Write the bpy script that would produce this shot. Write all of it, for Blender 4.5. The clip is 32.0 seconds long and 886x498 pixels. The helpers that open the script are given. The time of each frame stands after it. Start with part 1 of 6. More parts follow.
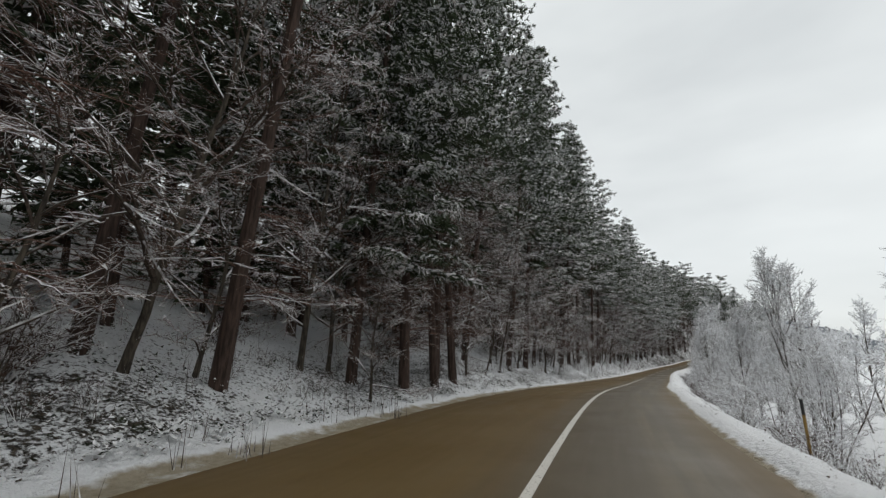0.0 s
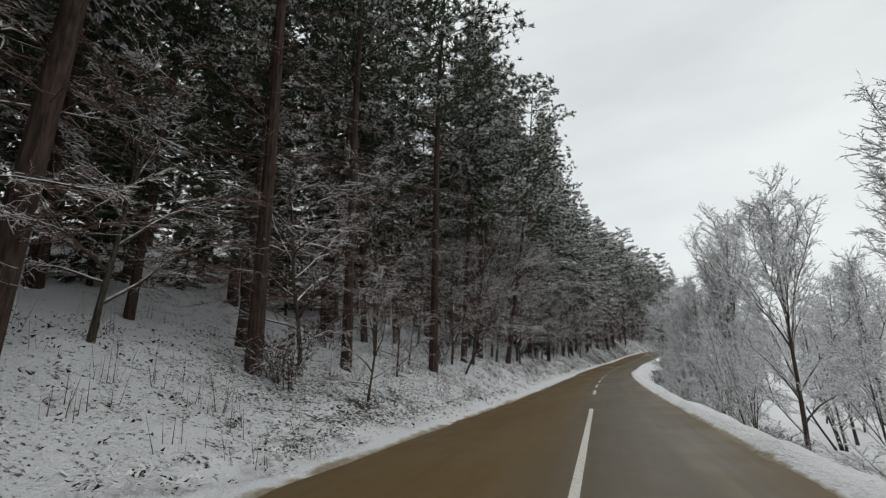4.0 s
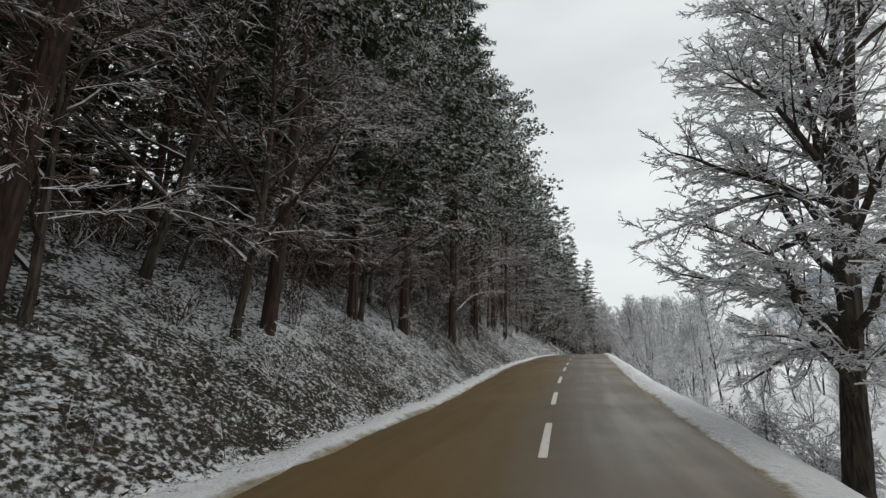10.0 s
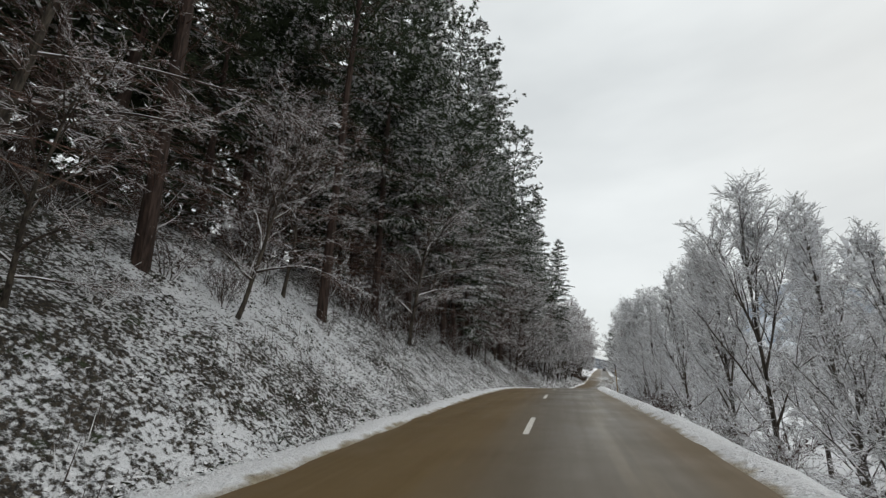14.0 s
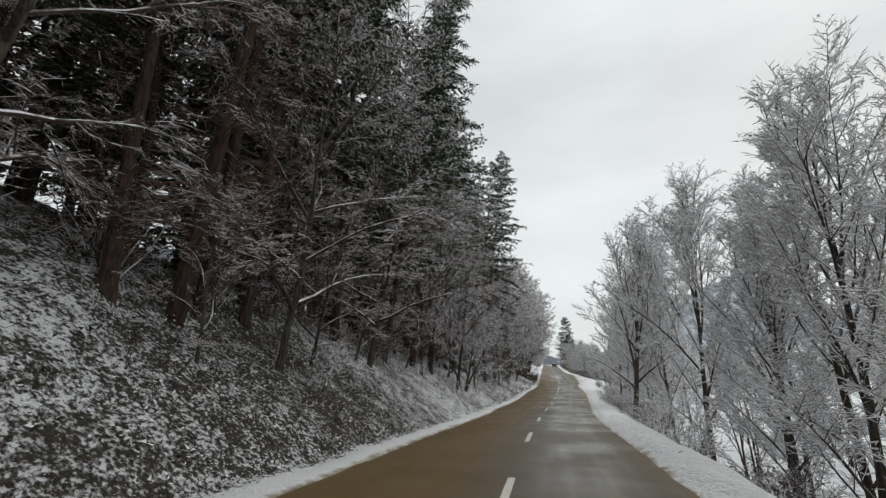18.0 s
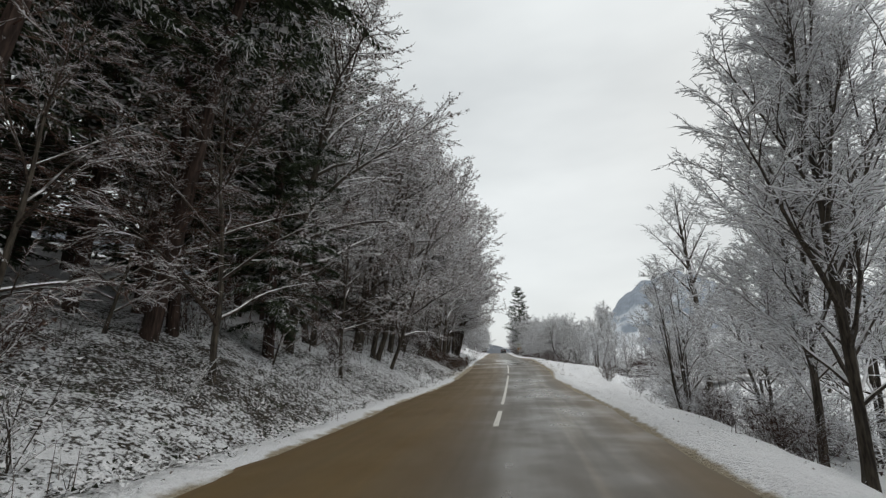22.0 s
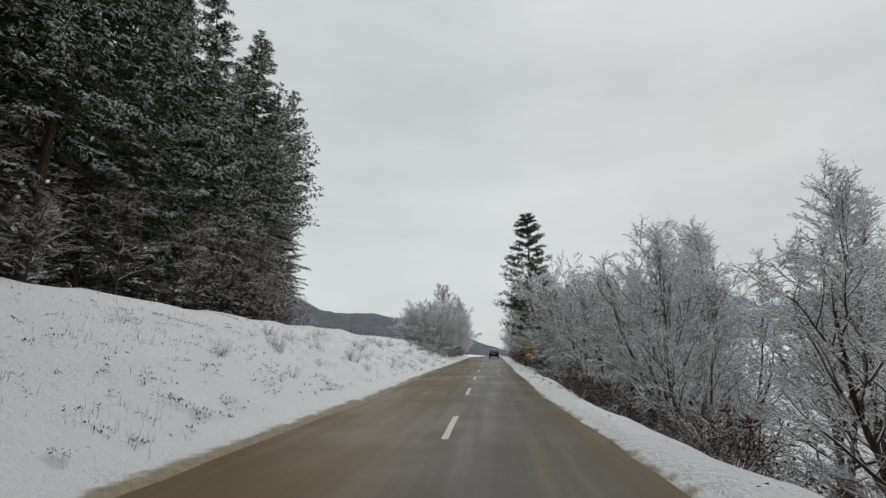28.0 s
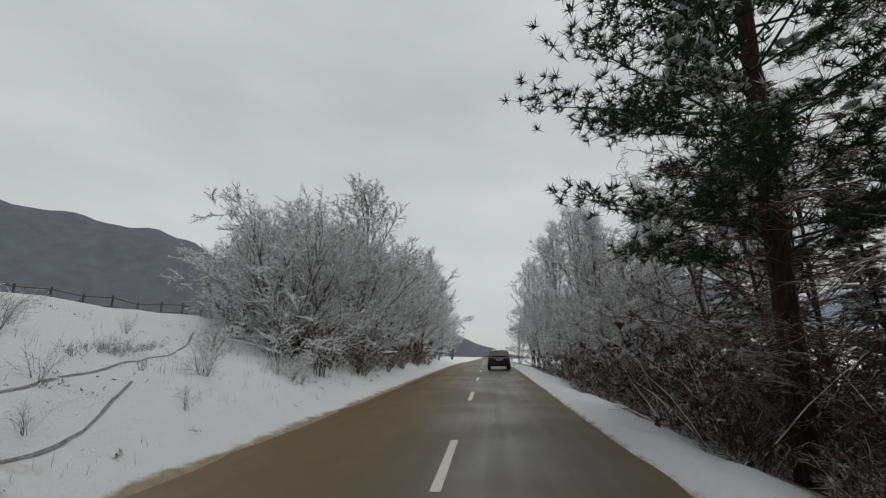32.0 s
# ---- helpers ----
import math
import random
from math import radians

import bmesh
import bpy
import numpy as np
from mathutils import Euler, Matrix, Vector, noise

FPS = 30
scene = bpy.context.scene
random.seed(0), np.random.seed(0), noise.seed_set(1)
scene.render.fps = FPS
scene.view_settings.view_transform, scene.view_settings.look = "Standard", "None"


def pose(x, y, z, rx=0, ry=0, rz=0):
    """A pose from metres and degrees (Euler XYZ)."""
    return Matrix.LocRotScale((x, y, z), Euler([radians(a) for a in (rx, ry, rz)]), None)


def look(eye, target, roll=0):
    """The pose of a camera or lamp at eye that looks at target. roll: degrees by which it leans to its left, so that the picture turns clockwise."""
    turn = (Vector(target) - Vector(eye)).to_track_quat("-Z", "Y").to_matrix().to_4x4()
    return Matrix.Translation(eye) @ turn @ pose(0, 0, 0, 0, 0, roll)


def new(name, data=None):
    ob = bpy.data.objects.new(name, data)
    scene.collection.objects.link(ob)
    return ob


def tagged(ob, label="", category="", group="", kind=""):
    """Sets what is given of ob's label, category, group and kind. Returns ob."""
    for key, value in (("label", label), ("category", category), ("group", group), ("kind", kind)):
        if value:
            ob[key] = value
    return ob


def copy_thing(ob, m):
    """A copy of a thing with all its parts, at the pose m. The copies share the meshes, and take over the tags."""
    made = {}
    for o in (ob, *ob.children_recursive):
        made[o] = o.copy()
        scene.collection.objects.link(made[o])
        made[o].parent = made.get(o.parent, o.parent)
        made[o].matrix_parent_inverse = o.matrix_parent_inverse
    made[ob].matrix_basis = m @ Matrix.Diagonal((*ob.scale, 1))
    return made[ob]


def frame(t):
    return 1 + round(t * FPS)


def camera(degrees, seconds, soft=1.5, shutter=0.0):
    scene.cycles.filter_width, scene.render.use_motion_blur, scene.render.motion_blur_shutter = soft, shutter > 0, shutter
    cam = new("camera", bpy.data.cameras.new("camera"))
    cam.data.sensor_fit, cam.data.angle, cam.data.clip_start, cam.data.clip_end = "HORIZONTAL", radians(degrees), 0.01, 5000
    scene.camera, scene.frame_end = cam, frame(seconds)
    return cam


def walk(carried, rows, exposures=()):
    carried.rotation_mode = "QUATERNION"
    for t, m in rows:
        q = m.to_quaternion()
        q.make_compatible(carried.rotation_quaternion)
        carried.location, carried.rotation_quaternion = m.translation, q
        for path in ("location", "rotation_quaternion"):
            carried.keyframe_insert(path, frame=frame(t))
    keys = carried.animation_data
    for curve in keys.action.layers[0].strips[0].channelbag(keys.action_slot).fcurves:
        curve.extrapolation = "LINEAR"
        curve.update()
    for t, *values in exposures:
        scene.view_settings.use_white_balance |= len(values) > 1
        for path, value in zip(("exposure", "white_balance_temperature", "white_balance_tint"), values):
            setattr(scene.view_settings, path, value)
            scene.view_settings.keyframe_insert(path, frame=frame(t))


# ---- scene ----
cam = camera(91.6, 32.0, soft=1.3)
PATH = [
    (0.0, 0.000, 0.000, 1.500, 103.50, -0.00, 18.70),
    (0.5, -0.002, 6.088, 1.476, 103.69, 0.66, 16.80),
    (1.0, 0.193, 12.115, 1.423, 103.88, 1.18, 15.49),
    (1.5, 0.593, 18.052, 1.291, 104.16, 1.56, 14.34),
    (2.0, 1.108, 23.909, 1.090, 104.24, 1.87, 13.49),
    (2.5, 1.779, 29.692, 0.860, 104.33, 2.15, 12.74),
    (3.0, 2.513, 35.548, 0.599, 104.31, 2.53, 12.00),
    (3.5, 3.322, 41.315, 0.439, 104.27, 2.81, 10.83),
    (4.0, 4.120, 47.116, 0.241, 104.18, 2.37, 10.54),
    (4.5, 4.972, 52.896, 0.069, 103.99, 1.40, 9.90),
    (5.0, 5.877, 58.656, -0.078, 103.79, 0.44, 9.25),
    (5.5, 6.835, 64.396, -0.201, 103.70, -0.00, 8.96),
    (6.0, 7.771, 70.151, -0.255, 103.80, 0.07, 8.25),
    (6.5, 8.806, 75.855, -0.420, 103.69, -0.06, 7.09),
    (7.0, 9.845, 81.537, -0.496, 103.77, 0.17, 5.29),
    (7.5, 10.871, 87.307, -0.550, 103.73, 0.16, 3.23),
    (8.0, 11.986, 93.090, -0.605, 104.01, 0.20, 2.21),
    (8.5, 13.312, 98.706, -0.614, 104.08, 0.41, 1.34),
    (9.0, 14.727, 104.337, -0.624, 104.32, 0.91, -0.29),
    (9.5, 16.236, 109.960, -0.544, 104.30, 1.34, -2.96),
    (10.0, 17.952, 115.436, -0.508, 104.31, 1.25, -4.73),
    (10.5, 19.866, 120.833, -0.405, 104.53, 1.35, -6.04),
    (11.0, 21.882, 126.156, -0.324, 104.80, 1.39, -6.65),
    (11.5, 23.947, 131.175, -0.131, 105.18, 1.34, -6.87),
    (12.0, 26.074, 136.383, 0.106, 105.28, 1.05, -6.93),
    (12.5, 28.232, 141.394, 0.388, 105.45, 0.87, -7.49),
    (13.0, 30.297, 146.413, 0.581, 105.58, 0.68, -8.45),
    (13.5, 32.376, 151.344, 0.753, 105.56, 0.26, -8.86),
    (14.0, 34.467, 156.320, 0.915, 105.51, 0.22, -9.17),
    (14.5, 36.597, 161.295, 1.036, 105.38, 0.13, -9.86),
    (15.0, 38.765, 166.271, 1.115, 105.26, 0.04, -10.54),
    (15.5, 40.972, 171.246, 1.152, 105.20, -0.00, -10.85),
    (16.0, 43.199, 176.222, 1.169, 105.10, 0.12, -12.06),
    (16.5, 45.426, 181.198, 1.186, 105.19, 0.12, -13.20),
    (17.0, 47.881, 186.041, 1.050, 105.28, 0.26, -14.10),
    (17.5, 50.214, 190.907, 0.913, 105.06, 0.35, -15.21),
    (18.0, 52.799, 195.759, 0.656, 105.04, 0.54, -15.89),
    (18.5, 55.361, 200.491, 0.366, 104.92, 0.72, -16.56),
    (19.0, 57.945, 205.343, 0.109, 104.69, 0.96, -17.84),
    (19.5, 60.775, 210.147, -0.149, 104.55, 1.03, -18.86),
    (20.0, 63.634, 215.102, -0.494, 104.54, 0.91, -19.20),
    (20.5, 66.610, 220.001, -0.718, 104.23, 0.89, -19.52),
    (21.0, 69.708, 224.877, -0.943, 104.19, 1.20, -20.27),
    (21.5, 72.713, 229.926, -1.255, 104.25, 1.36, -21.26),
    (22.0, 75.705, 234.912, -1.326, 104.01, 1.25, -22.01),
    (22.5, 78.820, 239.874, -1.397, 104.12, 0.91, -21.89),
    (23.0, 81.834, 244.978, -1.435, 104.23, 0.79, -21.82),
    (23.5, 84.943, 249.907, -1.386, 104.23, 0.59, -21.88),
    (24.0, 87.935, 254.893, -1.457, 104.31, 0.55, -22.09),
    (24.5, 90.944, 259.965, -1.374, 104.50, 0.41, -22.34),
    (25.0, 93.946, 265.004, -1.171, 104.90, 0.34, -22.46),
    (25.5, 96.826, 270.067, -0.968, 105.01, -0.10, -22.37),
    (26.0, 99.683, 275.012, -0.798, 105.31, -0.22, -22.30),
    (26.5, 102.517, 279.838, -0.661, 105.62, -0.44, -22.26),
    (27.0, 105.355, 284.760, -0.524, 105.30, -0.37, -22.32),
    (27.5, 108.175, 289.755, -0.420, 104.61, -0.22, -22.47),
    (28.0, 110.980, 294.824, -0.350, 103.92, -0.07, -22.62),
    (28.5, 113.767, 299.966, -0.314, 103.60, -0.00, -22.68),
    (29.0, 116.540, 305.131, -0.319, 103.80, 0.07, -22.56),
    (29.5, 119.325, 310.323, -0.276, 104.00, -0.02, -22.59),
    (30.0, 122.181, 315.475, -0.193, 104.00, -0.07, -22.39),
    (30.5, 124.913, 320.541, -0.099, 104.00, -0.07, -22.39),
    (31.0, 127.660, 325.643, 0.005, 104.00, 0.03, -22.37),
    (31.5, 130.336, 330.680, 0.129, 104.10, 0.10, -22.66),
    (32.0, 133.041, 335.576, 0.224, 104.10, 0.07, -22.98),
]
walk(cam, [(t, pose(x, y, z, rx, ry, rz)) for t, x, y, z, rx, ry, rz in PATH],
     exposures=[(0.0, 0.0), (14.0, 0.0), (24.0, -0.05), (28.0, -0.3), (32.0, -0.5)])

# ---------------- sky and light: an overcast winter day ----------------
world = bpy.data.worlds.new("overcast_sky")
scene.world = world
world.use_nodes = True
wn, wl = world.node_tree.nodes, world.node_tree.links
wn.clear()
sky = wn.new("ShaderNodeTexSky")
sky.sky_type, sky.sun_disc = "NISHITA", False
sky.sun_elevation, sky.sun_rotation = radians(28), radians(60)
dim = wn.new("ShaderNodeVectorMath")
dim.operation = "SCALE"
dim.inputs["Scale"].default_value = 0.08
wcoord = wn.new("ShaderNodeTexCoord")
wmap = wn.new("ShaderNodeMapping")
wmap.inputs["Scale"].default_value = (1.0, 1.0, 3.0)
cloud = wn.new("ShaderNodeTexNoise")
cloud.inputs["Scale"].default_value = 1.6
cloud.inputs["Detail"].default_value = 4.0
cramp = wn.new("ShaderNodeValToRGB")
cramp.color_ramp.elements[0].position, cramp.color_ramp.elements[0].color = 0.3, (0.665, 0.70, 0.712, 1)
cramp.color_ramp.elements[1].position, cramp.color_ramp.elements[1].color = 0.72, (0.88, 0.918, 0.92, 1)
wmix = wn.new("ShaderNodeMix")
wmix.data_type = "RGBA"
wmix.inputs["Factor"].default_value = 0.94
wback = wn.new("ShaderNodeBackground")
wback.inputs["Strength"].default_value = 1.0
wout = wn.new("ShaderNodeOutputWorld")
wl.new(sky.outputs["Color"], dim.inputs[0])
wl.new(wcoord.outputs["Generated"], wmap.inputs["Vector"])
wl.new(wmap.outputs["Vector"], cloud.inputs["Vector"])
wl.new(cloud.outputs["Fac"], cramp.inputs["Fac"])
wl.new(dim.outputs[0], wmix.inputs["A"])
wl.new(cramp.outputs["Color"], wmix.inputs["B"])
wl.new(wmix.outputs["Result"], wback.inputs["Color"])
wl.new(wback.outputs["Background"], wout.inputs["Surface"])

sun = new("sun", bpy.data.lights.new("sun", "SUN"))
sun.data.energy, sun.data.angle, sun.data.color = 1.1, radians(50), (1.0, 0.97, 0.93)
sun.matrix_world = look((18, 30, 90), (0, 45, 0))

# ---------------- materials ----------------


class Nodes:
    """A small writer for node materials."""

    def __init__(self, name):
        self.mat = bpy.data.materials.new(name)
        self.mat.use_nodes = True
        self.tree = self.mat.node_tree
        self.bsdf = self.tree.nodes["Principled BSDF"]

    def node(self, kind, **inputs):
        n = self.tree.nodes.new(kind)
        for key, value in inputs.items():
            self.set(n.inputs[key.replace("_", " ")], value)
        return n

    def set(self, socket, value):
        if isinstance(value, bpy.types.NodeSocket):
            self.tree.links.new(value, socket)
        else:
            socket.default_value = value

    def noise(self, scale, detail=3.0, vector=None, rough=0.55):
        n = self.node("ShaderNodeTexNoise", Scale=scale, Detail=detail, Roughness=rough)
        self.set(n.inputs["Vector"], vector if vector else self.coord())
        return n.outputs["Fac"]

    def stretch(self, share):
        n = self.node("ShaderNodeMapping", Vector=self.coord(), Scale=(1.0, 1.0, share))
        return n.outputs["Vector"]

    def coord(self):
        return self.node("ShaderNodeNewGeometry").outputs["Position"]

    def math(self, op, a, b=0.0, clamp=False):
        n = self.node("ShaderNodeMath")
        n.operation, n.use_clamp = op, clamp
        self.set(n.inputs[0], a)
        self.set(n.inputs[1], b)
        return n.outputs[0]

    def step(self, x, lo, hi):
        n = self.node("ShaderNodeMapRange")
        n.interpolation_type = "SMOOTHSTEP"
        self.set(n.inputs["Value"], x)
        self.set(n.inputs["From Min"], lo)
        self.set(n.inputs["From Max"], hi)
        return n.outputs["Result"]

    def mix(self, fac, a, b):
        n = self.node("ShaderNodeMix")
        n.data_type = "RGBA"
        self.set(n.inputs["Factor"], fac)
        self.set(n.inputs["A"], a if isinstance(a, bpy.types.NodeSocket) else (*a, 1))
        self.set(n.inputs["B"], b if isinstance(b, bpy.types.NodeSocket) else (*b, 1))
        return n.outputs["Result"]

    def up(self):
        n = self.node("ShaderNodeSeparateXYZ", Vector=self.node("ShaderNodeNewGeometry").outputs["Normal"])
        return n.outputs["Z"]

    def attr(self, name):
        n = self.node("ShaderNodeAttribute")
        n.attribute_name = name
        return n.outputs["Fac"]

    def rnd(self):
        return self.node("ShaderNodeObjectInfo").outputs["Random"]

    def bump(self, height, strength=0.4, distance=0.05):
        n = self.node("ShaderNodeBump", Height=height, Strength=strength, Distance=distance)
        self.set(self.bsdf.inputs["Normal"], n.outputs["Normal"])

    def done(self, color=None, rough=None, metal=None, spec=None):
        for key, value in (("Base Color", color), ("Roughness", rough), ("Metallic", metal), ("Specular IOR Level", spec)):
            if value is not None:
                self.set(self.bsdf.inputs[key], (*value, 1) if isinstance(value, tuple) and len(value) == 3 else value)
        return self.mat


SNOW = (0.81, 0.81, 0.82)


def plain(name, color, rough=0.6, metal=0.0, spread=0.15, scale=6.0):
    """A painted or worn surface with slight variation."""
    n = Nodes(name)
    a = tuple(c * (1 - spread) for c in color)
    b = tuple(min(1, c * (1 + spread)) for c in color)
    v = n.noise(scale, 4.0)
    n.bump(n.noise(scale * 8, 2.0), 0.15, 0.01)
    return n.done(n.mix(v, a, b), n.math("ADD", rough - 0.08, n.math("MULTIPLY", v, 0.16)), metal)


def snowy(name, dark, light, lo, hi, grain=30.0, snow=SNOW, rough=0.85, clump=2.3, uneven=1.3, streak=1.0):
    """Bark, twigs or needles on which snow lies wherever a face looks up."""
    n = Nodes(name)
    grainy = n.noise(grain, 4.0, n.stretch(streak))
    base = n.mix(n.step(grainy, 0.3, 0.7), dark, light)
    lies = n.math("ADD", n.up(), n.math("MULTIPLY", n.math("SUBTRACT", n.noise(clump, 3.0), 0.5), uneven))
    lies = n.math("ADD", lies, n.math("MULTIPLY", n.math("SUBTRACT", n.rnd(), 0.5), 0.25))
    fac = n.step(lies, lo, hi)
    return n.done(n.mix(fac, base, snow), rough, None, 0.25)


def ground_material():
    n = Nodes("snow_and_litter")
    pos = n.coord()
    litter, dirt = n.attr("litter"), n.attr("dirt")
    fine = n.noise(12.0, 5.0, pos, 0.66)
    mid = n.noise(2.0, 4.0, pos)
    big = n.noise(0.16, 3.0, pos)
    cover = n.math("ADD", n.math("MULTIPLY", fine, 0.62), n.math("ADD", n.math("MULTIPLY", mid, 0.28), n.math("MULTIPLY", big, 0.25)))
    edge = n.math("SUBTRACT", 0.86, n.math("MULTIPLY", litter, 0.272))
    bare = n.step(cover, edge, n.math("ADD", edge, 0.10))
    leafy = n.mix(n.step(n.noise(19.0, 3.0, pos), 0.35, 0.68), (0.020, 0.018, 0.014), (0.078, 0.062, 0.044))
    leafy = n.mix(n.step(n.noise(3.1, 2.0, pos), 0.58, 0.7), leafy, (0.035, 0.045, 0.02))
    snow = n.mix(n.noise(0.8, 3.0, pos), (0.76, 0.775, 0.80), (0.84, 0.845, 0.85))
    slush = n.mix(n.noise(7.0, 4.0, pos), (0.20, 0.16, 0.095), (0.48, 0.43, 0.34))
    mud = n.step(n.math("ADD", n.math("MULTIPLY", dirt, 1.25), n.math("MULTIPLY", n.math("SUBTRACT", n.noise(2.6, 5.0, pos), 0.5), 1.5)), 0.35, 0.95)
    snow = n.mix(mud, snow, slush)
    n.bump(n.math("SUBTRACT", n.math("ADD", fine, n.math("ADD", n.math("MULTIPLY", n.noise(16.0, 3.0, pos), 0.3), n.math("MULTIPLY", n.noise(2.3, 3.0, pos), 1.6))), n.math("MULTIPLY", bare, 0.5)), 0.9, 0.12)
    return n.done(n.mix(bare, snow, leafy), 0.8, None, 0.25)


def asphalt_material():
    n = Nodes("wet_asphalt")
    across, pos = n.attr("across"), n.coord()
    grain = n.noise(55.0, 3.0, pos)
    streak = n.noise(1.0, 4.0, n.node("ShaderNodeCombineXYZ", X=n.math("MULTIPLY", across, 2.2), Y=n.math("MULTIPLY", n.attr("along"), 0.10)).outputs[0])
    patch = n.noise(0.35, 4.0, pos)
    dusty = n.math("SUBTRACT", 1.0, n.step(n.attr("along"), 170.0, 250.0))
    base = n.mix(n.step(grain, 0.3, 0.7), (0.046, 0.040, 0.031), (0.084, 0.073, 0.056))
    base = n.mix(n.math("MULTIPLY", dusty, 0.6), base, n.mix(grain, (0.085, 0.077, 0.062), (0.135, 0.122, 0.10)))
    # brown film of mud over the oncoming lane and towards the edges
    left = n.step(n.math("MULTIPLY", across, -1.0), -0.6, 1.6)
    right = n.step(across, 2.0, 2.9)
    film = n.math("ADD", n.math("ADD", n.math("MULTIPLY", left, 0.85), n.math("ADD", 0.12, n.math("MULTIPLY", dusty, 0.22))), n.math("MULTIPLY", right, 0.6))
    film = n.math("MULTIPLY", film, n.math("ADD", 0.55, n.math("MULTIPLY", streak, 0.8)), True)
    base = n.mix(film, base, (0.115, 0.074, 0.025))
    ridge = n.math("ABSOLUTE", n.math("SUBTRACT", across, 1.75))
    crumbs = n.math("MULTIPLY", n.math("SUBTRACT", 1.0, n.step(ridge, 0.1, 0.55)), n.step(streak, 0.42, 0.68))
    base = n.mix(n.math("MULTIPLY", crumbs, 0.55), base, (0.15, 0.115, 0.06))
    wet = n.step(n.math("ADD", n.math("MULTIPLY", patch, 0.6), n.math("MULTIPLY", streak, 0.4)), 0.38, 0.66)
    rough = n.math("SUBTRACT", 0.52, n.math("MULTIPLY", wet, 0.20))
    rough = n.math("ADD", rough, n.math("MULTIPLY", film, 0.10))
    puddle = n.math("MULTIPLY", n.attr("puddle"), n.step(n.noise(0.35, 3.0, pos), 0.44, 0.66))
    rough = n.math("MULTIPLY", rough, n.math("SUBTRACT", 1.0, n.math("MULTIPLY", puddle, 0.6)))
    n.bump(n.math("ADD", grain, n.math("MULTIPLY", n.noise(9.0, 2.0, pos), 0.4)), n.math("MULTIPLY", n.math("SUBTRACT", 1.0, puddle), 0.22), 0.01)
    return n.done(base, rough, None, 0.5)


def paint_material():
    n = Nodes("road_paint")
    worn = n.step(n.noise(26.0, 5.0), 0.55, 0.72)
    return n.done(n.mix(worn, (0.60, 0.58, 0.53), (0.13, 0.115, 0.09)), 0.5)


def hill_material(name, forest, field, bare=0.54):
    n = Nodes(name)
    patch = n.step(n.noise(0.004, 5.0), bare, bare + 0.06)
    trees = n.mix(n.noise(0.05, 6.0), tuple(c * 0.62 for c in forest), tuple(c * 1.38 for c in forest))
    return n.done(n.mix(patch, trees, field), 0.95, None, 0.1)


MAT_GROUND = ground_material()
MAT_ASPHALT = asphalt_material()
MAT_PAINT = paint_material()
MAT_SPRUCE_BARK = snowy("conifer_bark", (0.020, 0.013, 0.010), (0.072, 0.046, 0.036), 0.95, 1.3, 16.0, streak=0.14)
MAT_BARK = snowy("broadleaf_bark", (0.022, 0.018, 0.014), (0.095, 0.078, 0.06), 0.6, 1.0, 18.0, streak=0.16)
MAT_LIMB = snowy("broadleaf_limbs", (0.030, 0.024, 0.019), (0.10, 0.08, 0.062), -0.05, 0.45, 20.0)
MAT_TWIG = snowy("broadleaf_twigs", (0.040, 0.032, 0.026), (0.13, 0.10, 0.08), 0.05, 0.5, 20.0)
MAT_WITHERED = snowy("twigs_with_withered_leaves", (0.055, 0.036, 0.027), (0.15, 0.098, 0.07), 0.35, 0.9, 14.0)
# limbs inside the wood: less snow, and the shade there darkened into the bark
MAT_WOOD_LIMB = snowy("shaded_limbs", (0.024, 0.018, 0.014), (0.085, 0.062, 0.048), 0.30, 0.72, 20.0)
MAT_FINE_TWIG = snowy("fine_twigs", (0.034, 0.028, 0.023), (0.105, 0.086, 0.07), 0.35, 0.85, 20.0)
MAT_TWIG_BROWN = snowy("brown_twigs", (0.060, 0.034, 0.026), (0.165, 0.094, 0.070), 0.6, 1.05, 20.0)
MAT_NEEDLE = snowy("conifer_needles", (0.018, 0.026, 0.014), (0.062, 0.080, 0.042), 0.62, 1.0, 9.0, clump=1.3, uneven=2.2)
MAT_SNOW = plain("lying_snow", SNOW, 0.8, 0.0, 0.04, 3.0)


def twig_snow_material():
    """Thin snow on twigs, through which the daylight shows."""
    n = Nodes("snow_on_twigs")
    n.done(n.mix(n.noise(3.0, 4.0), (0.84, 0.85, 0.87), (0.92, 0.92, 0.93)), 0.8, None, 0.2)
    glow = n.node("ShaderNodeBsdfTranslucent", Color=(0.92, 0.93, 0.95, 1))
    both = n.node("ShaderNodeMixShader", Fac=0.35)
    n.tree.links.new(n.bsdf.outputs[0], both.inputs[1])
    n.tree.links.new(glow.outputs[0], both.inputs[2])
    n.tree.links.new(both.outputs[0], n.tree.nodes["Material Output"].inputs["Surface"])
    return n.mat


MAT_TWIG_SNOW = twig_snow_material()
# brown_twigs darkened: the gloom inside the thickets is put into this colour
MAT_TANGLE = snowy("shaded_brushwood", (0.030, 0.018, 0.014), (0.095, 0.055, 0.042), 0.8, 1.3, 20.0)
MAT_DEAD = snowy("dead_leaves", (0.035, 0.026, 0.017), (0.13, 0.088, 0.055), 0.5, 1.0, 25.0)
MAT_BRUSH = snowy("withered_brush", (0.030, 0.018, 0.012), (0.105, 0.062, 0.038), 0.95, 1.4, 25.0)
MAT_IVY = snowy("bramble_leaves", (0.012, 0.018, 0.010), (0.045, 0.055, 0.028), 0.42, 0.85, 25.0)

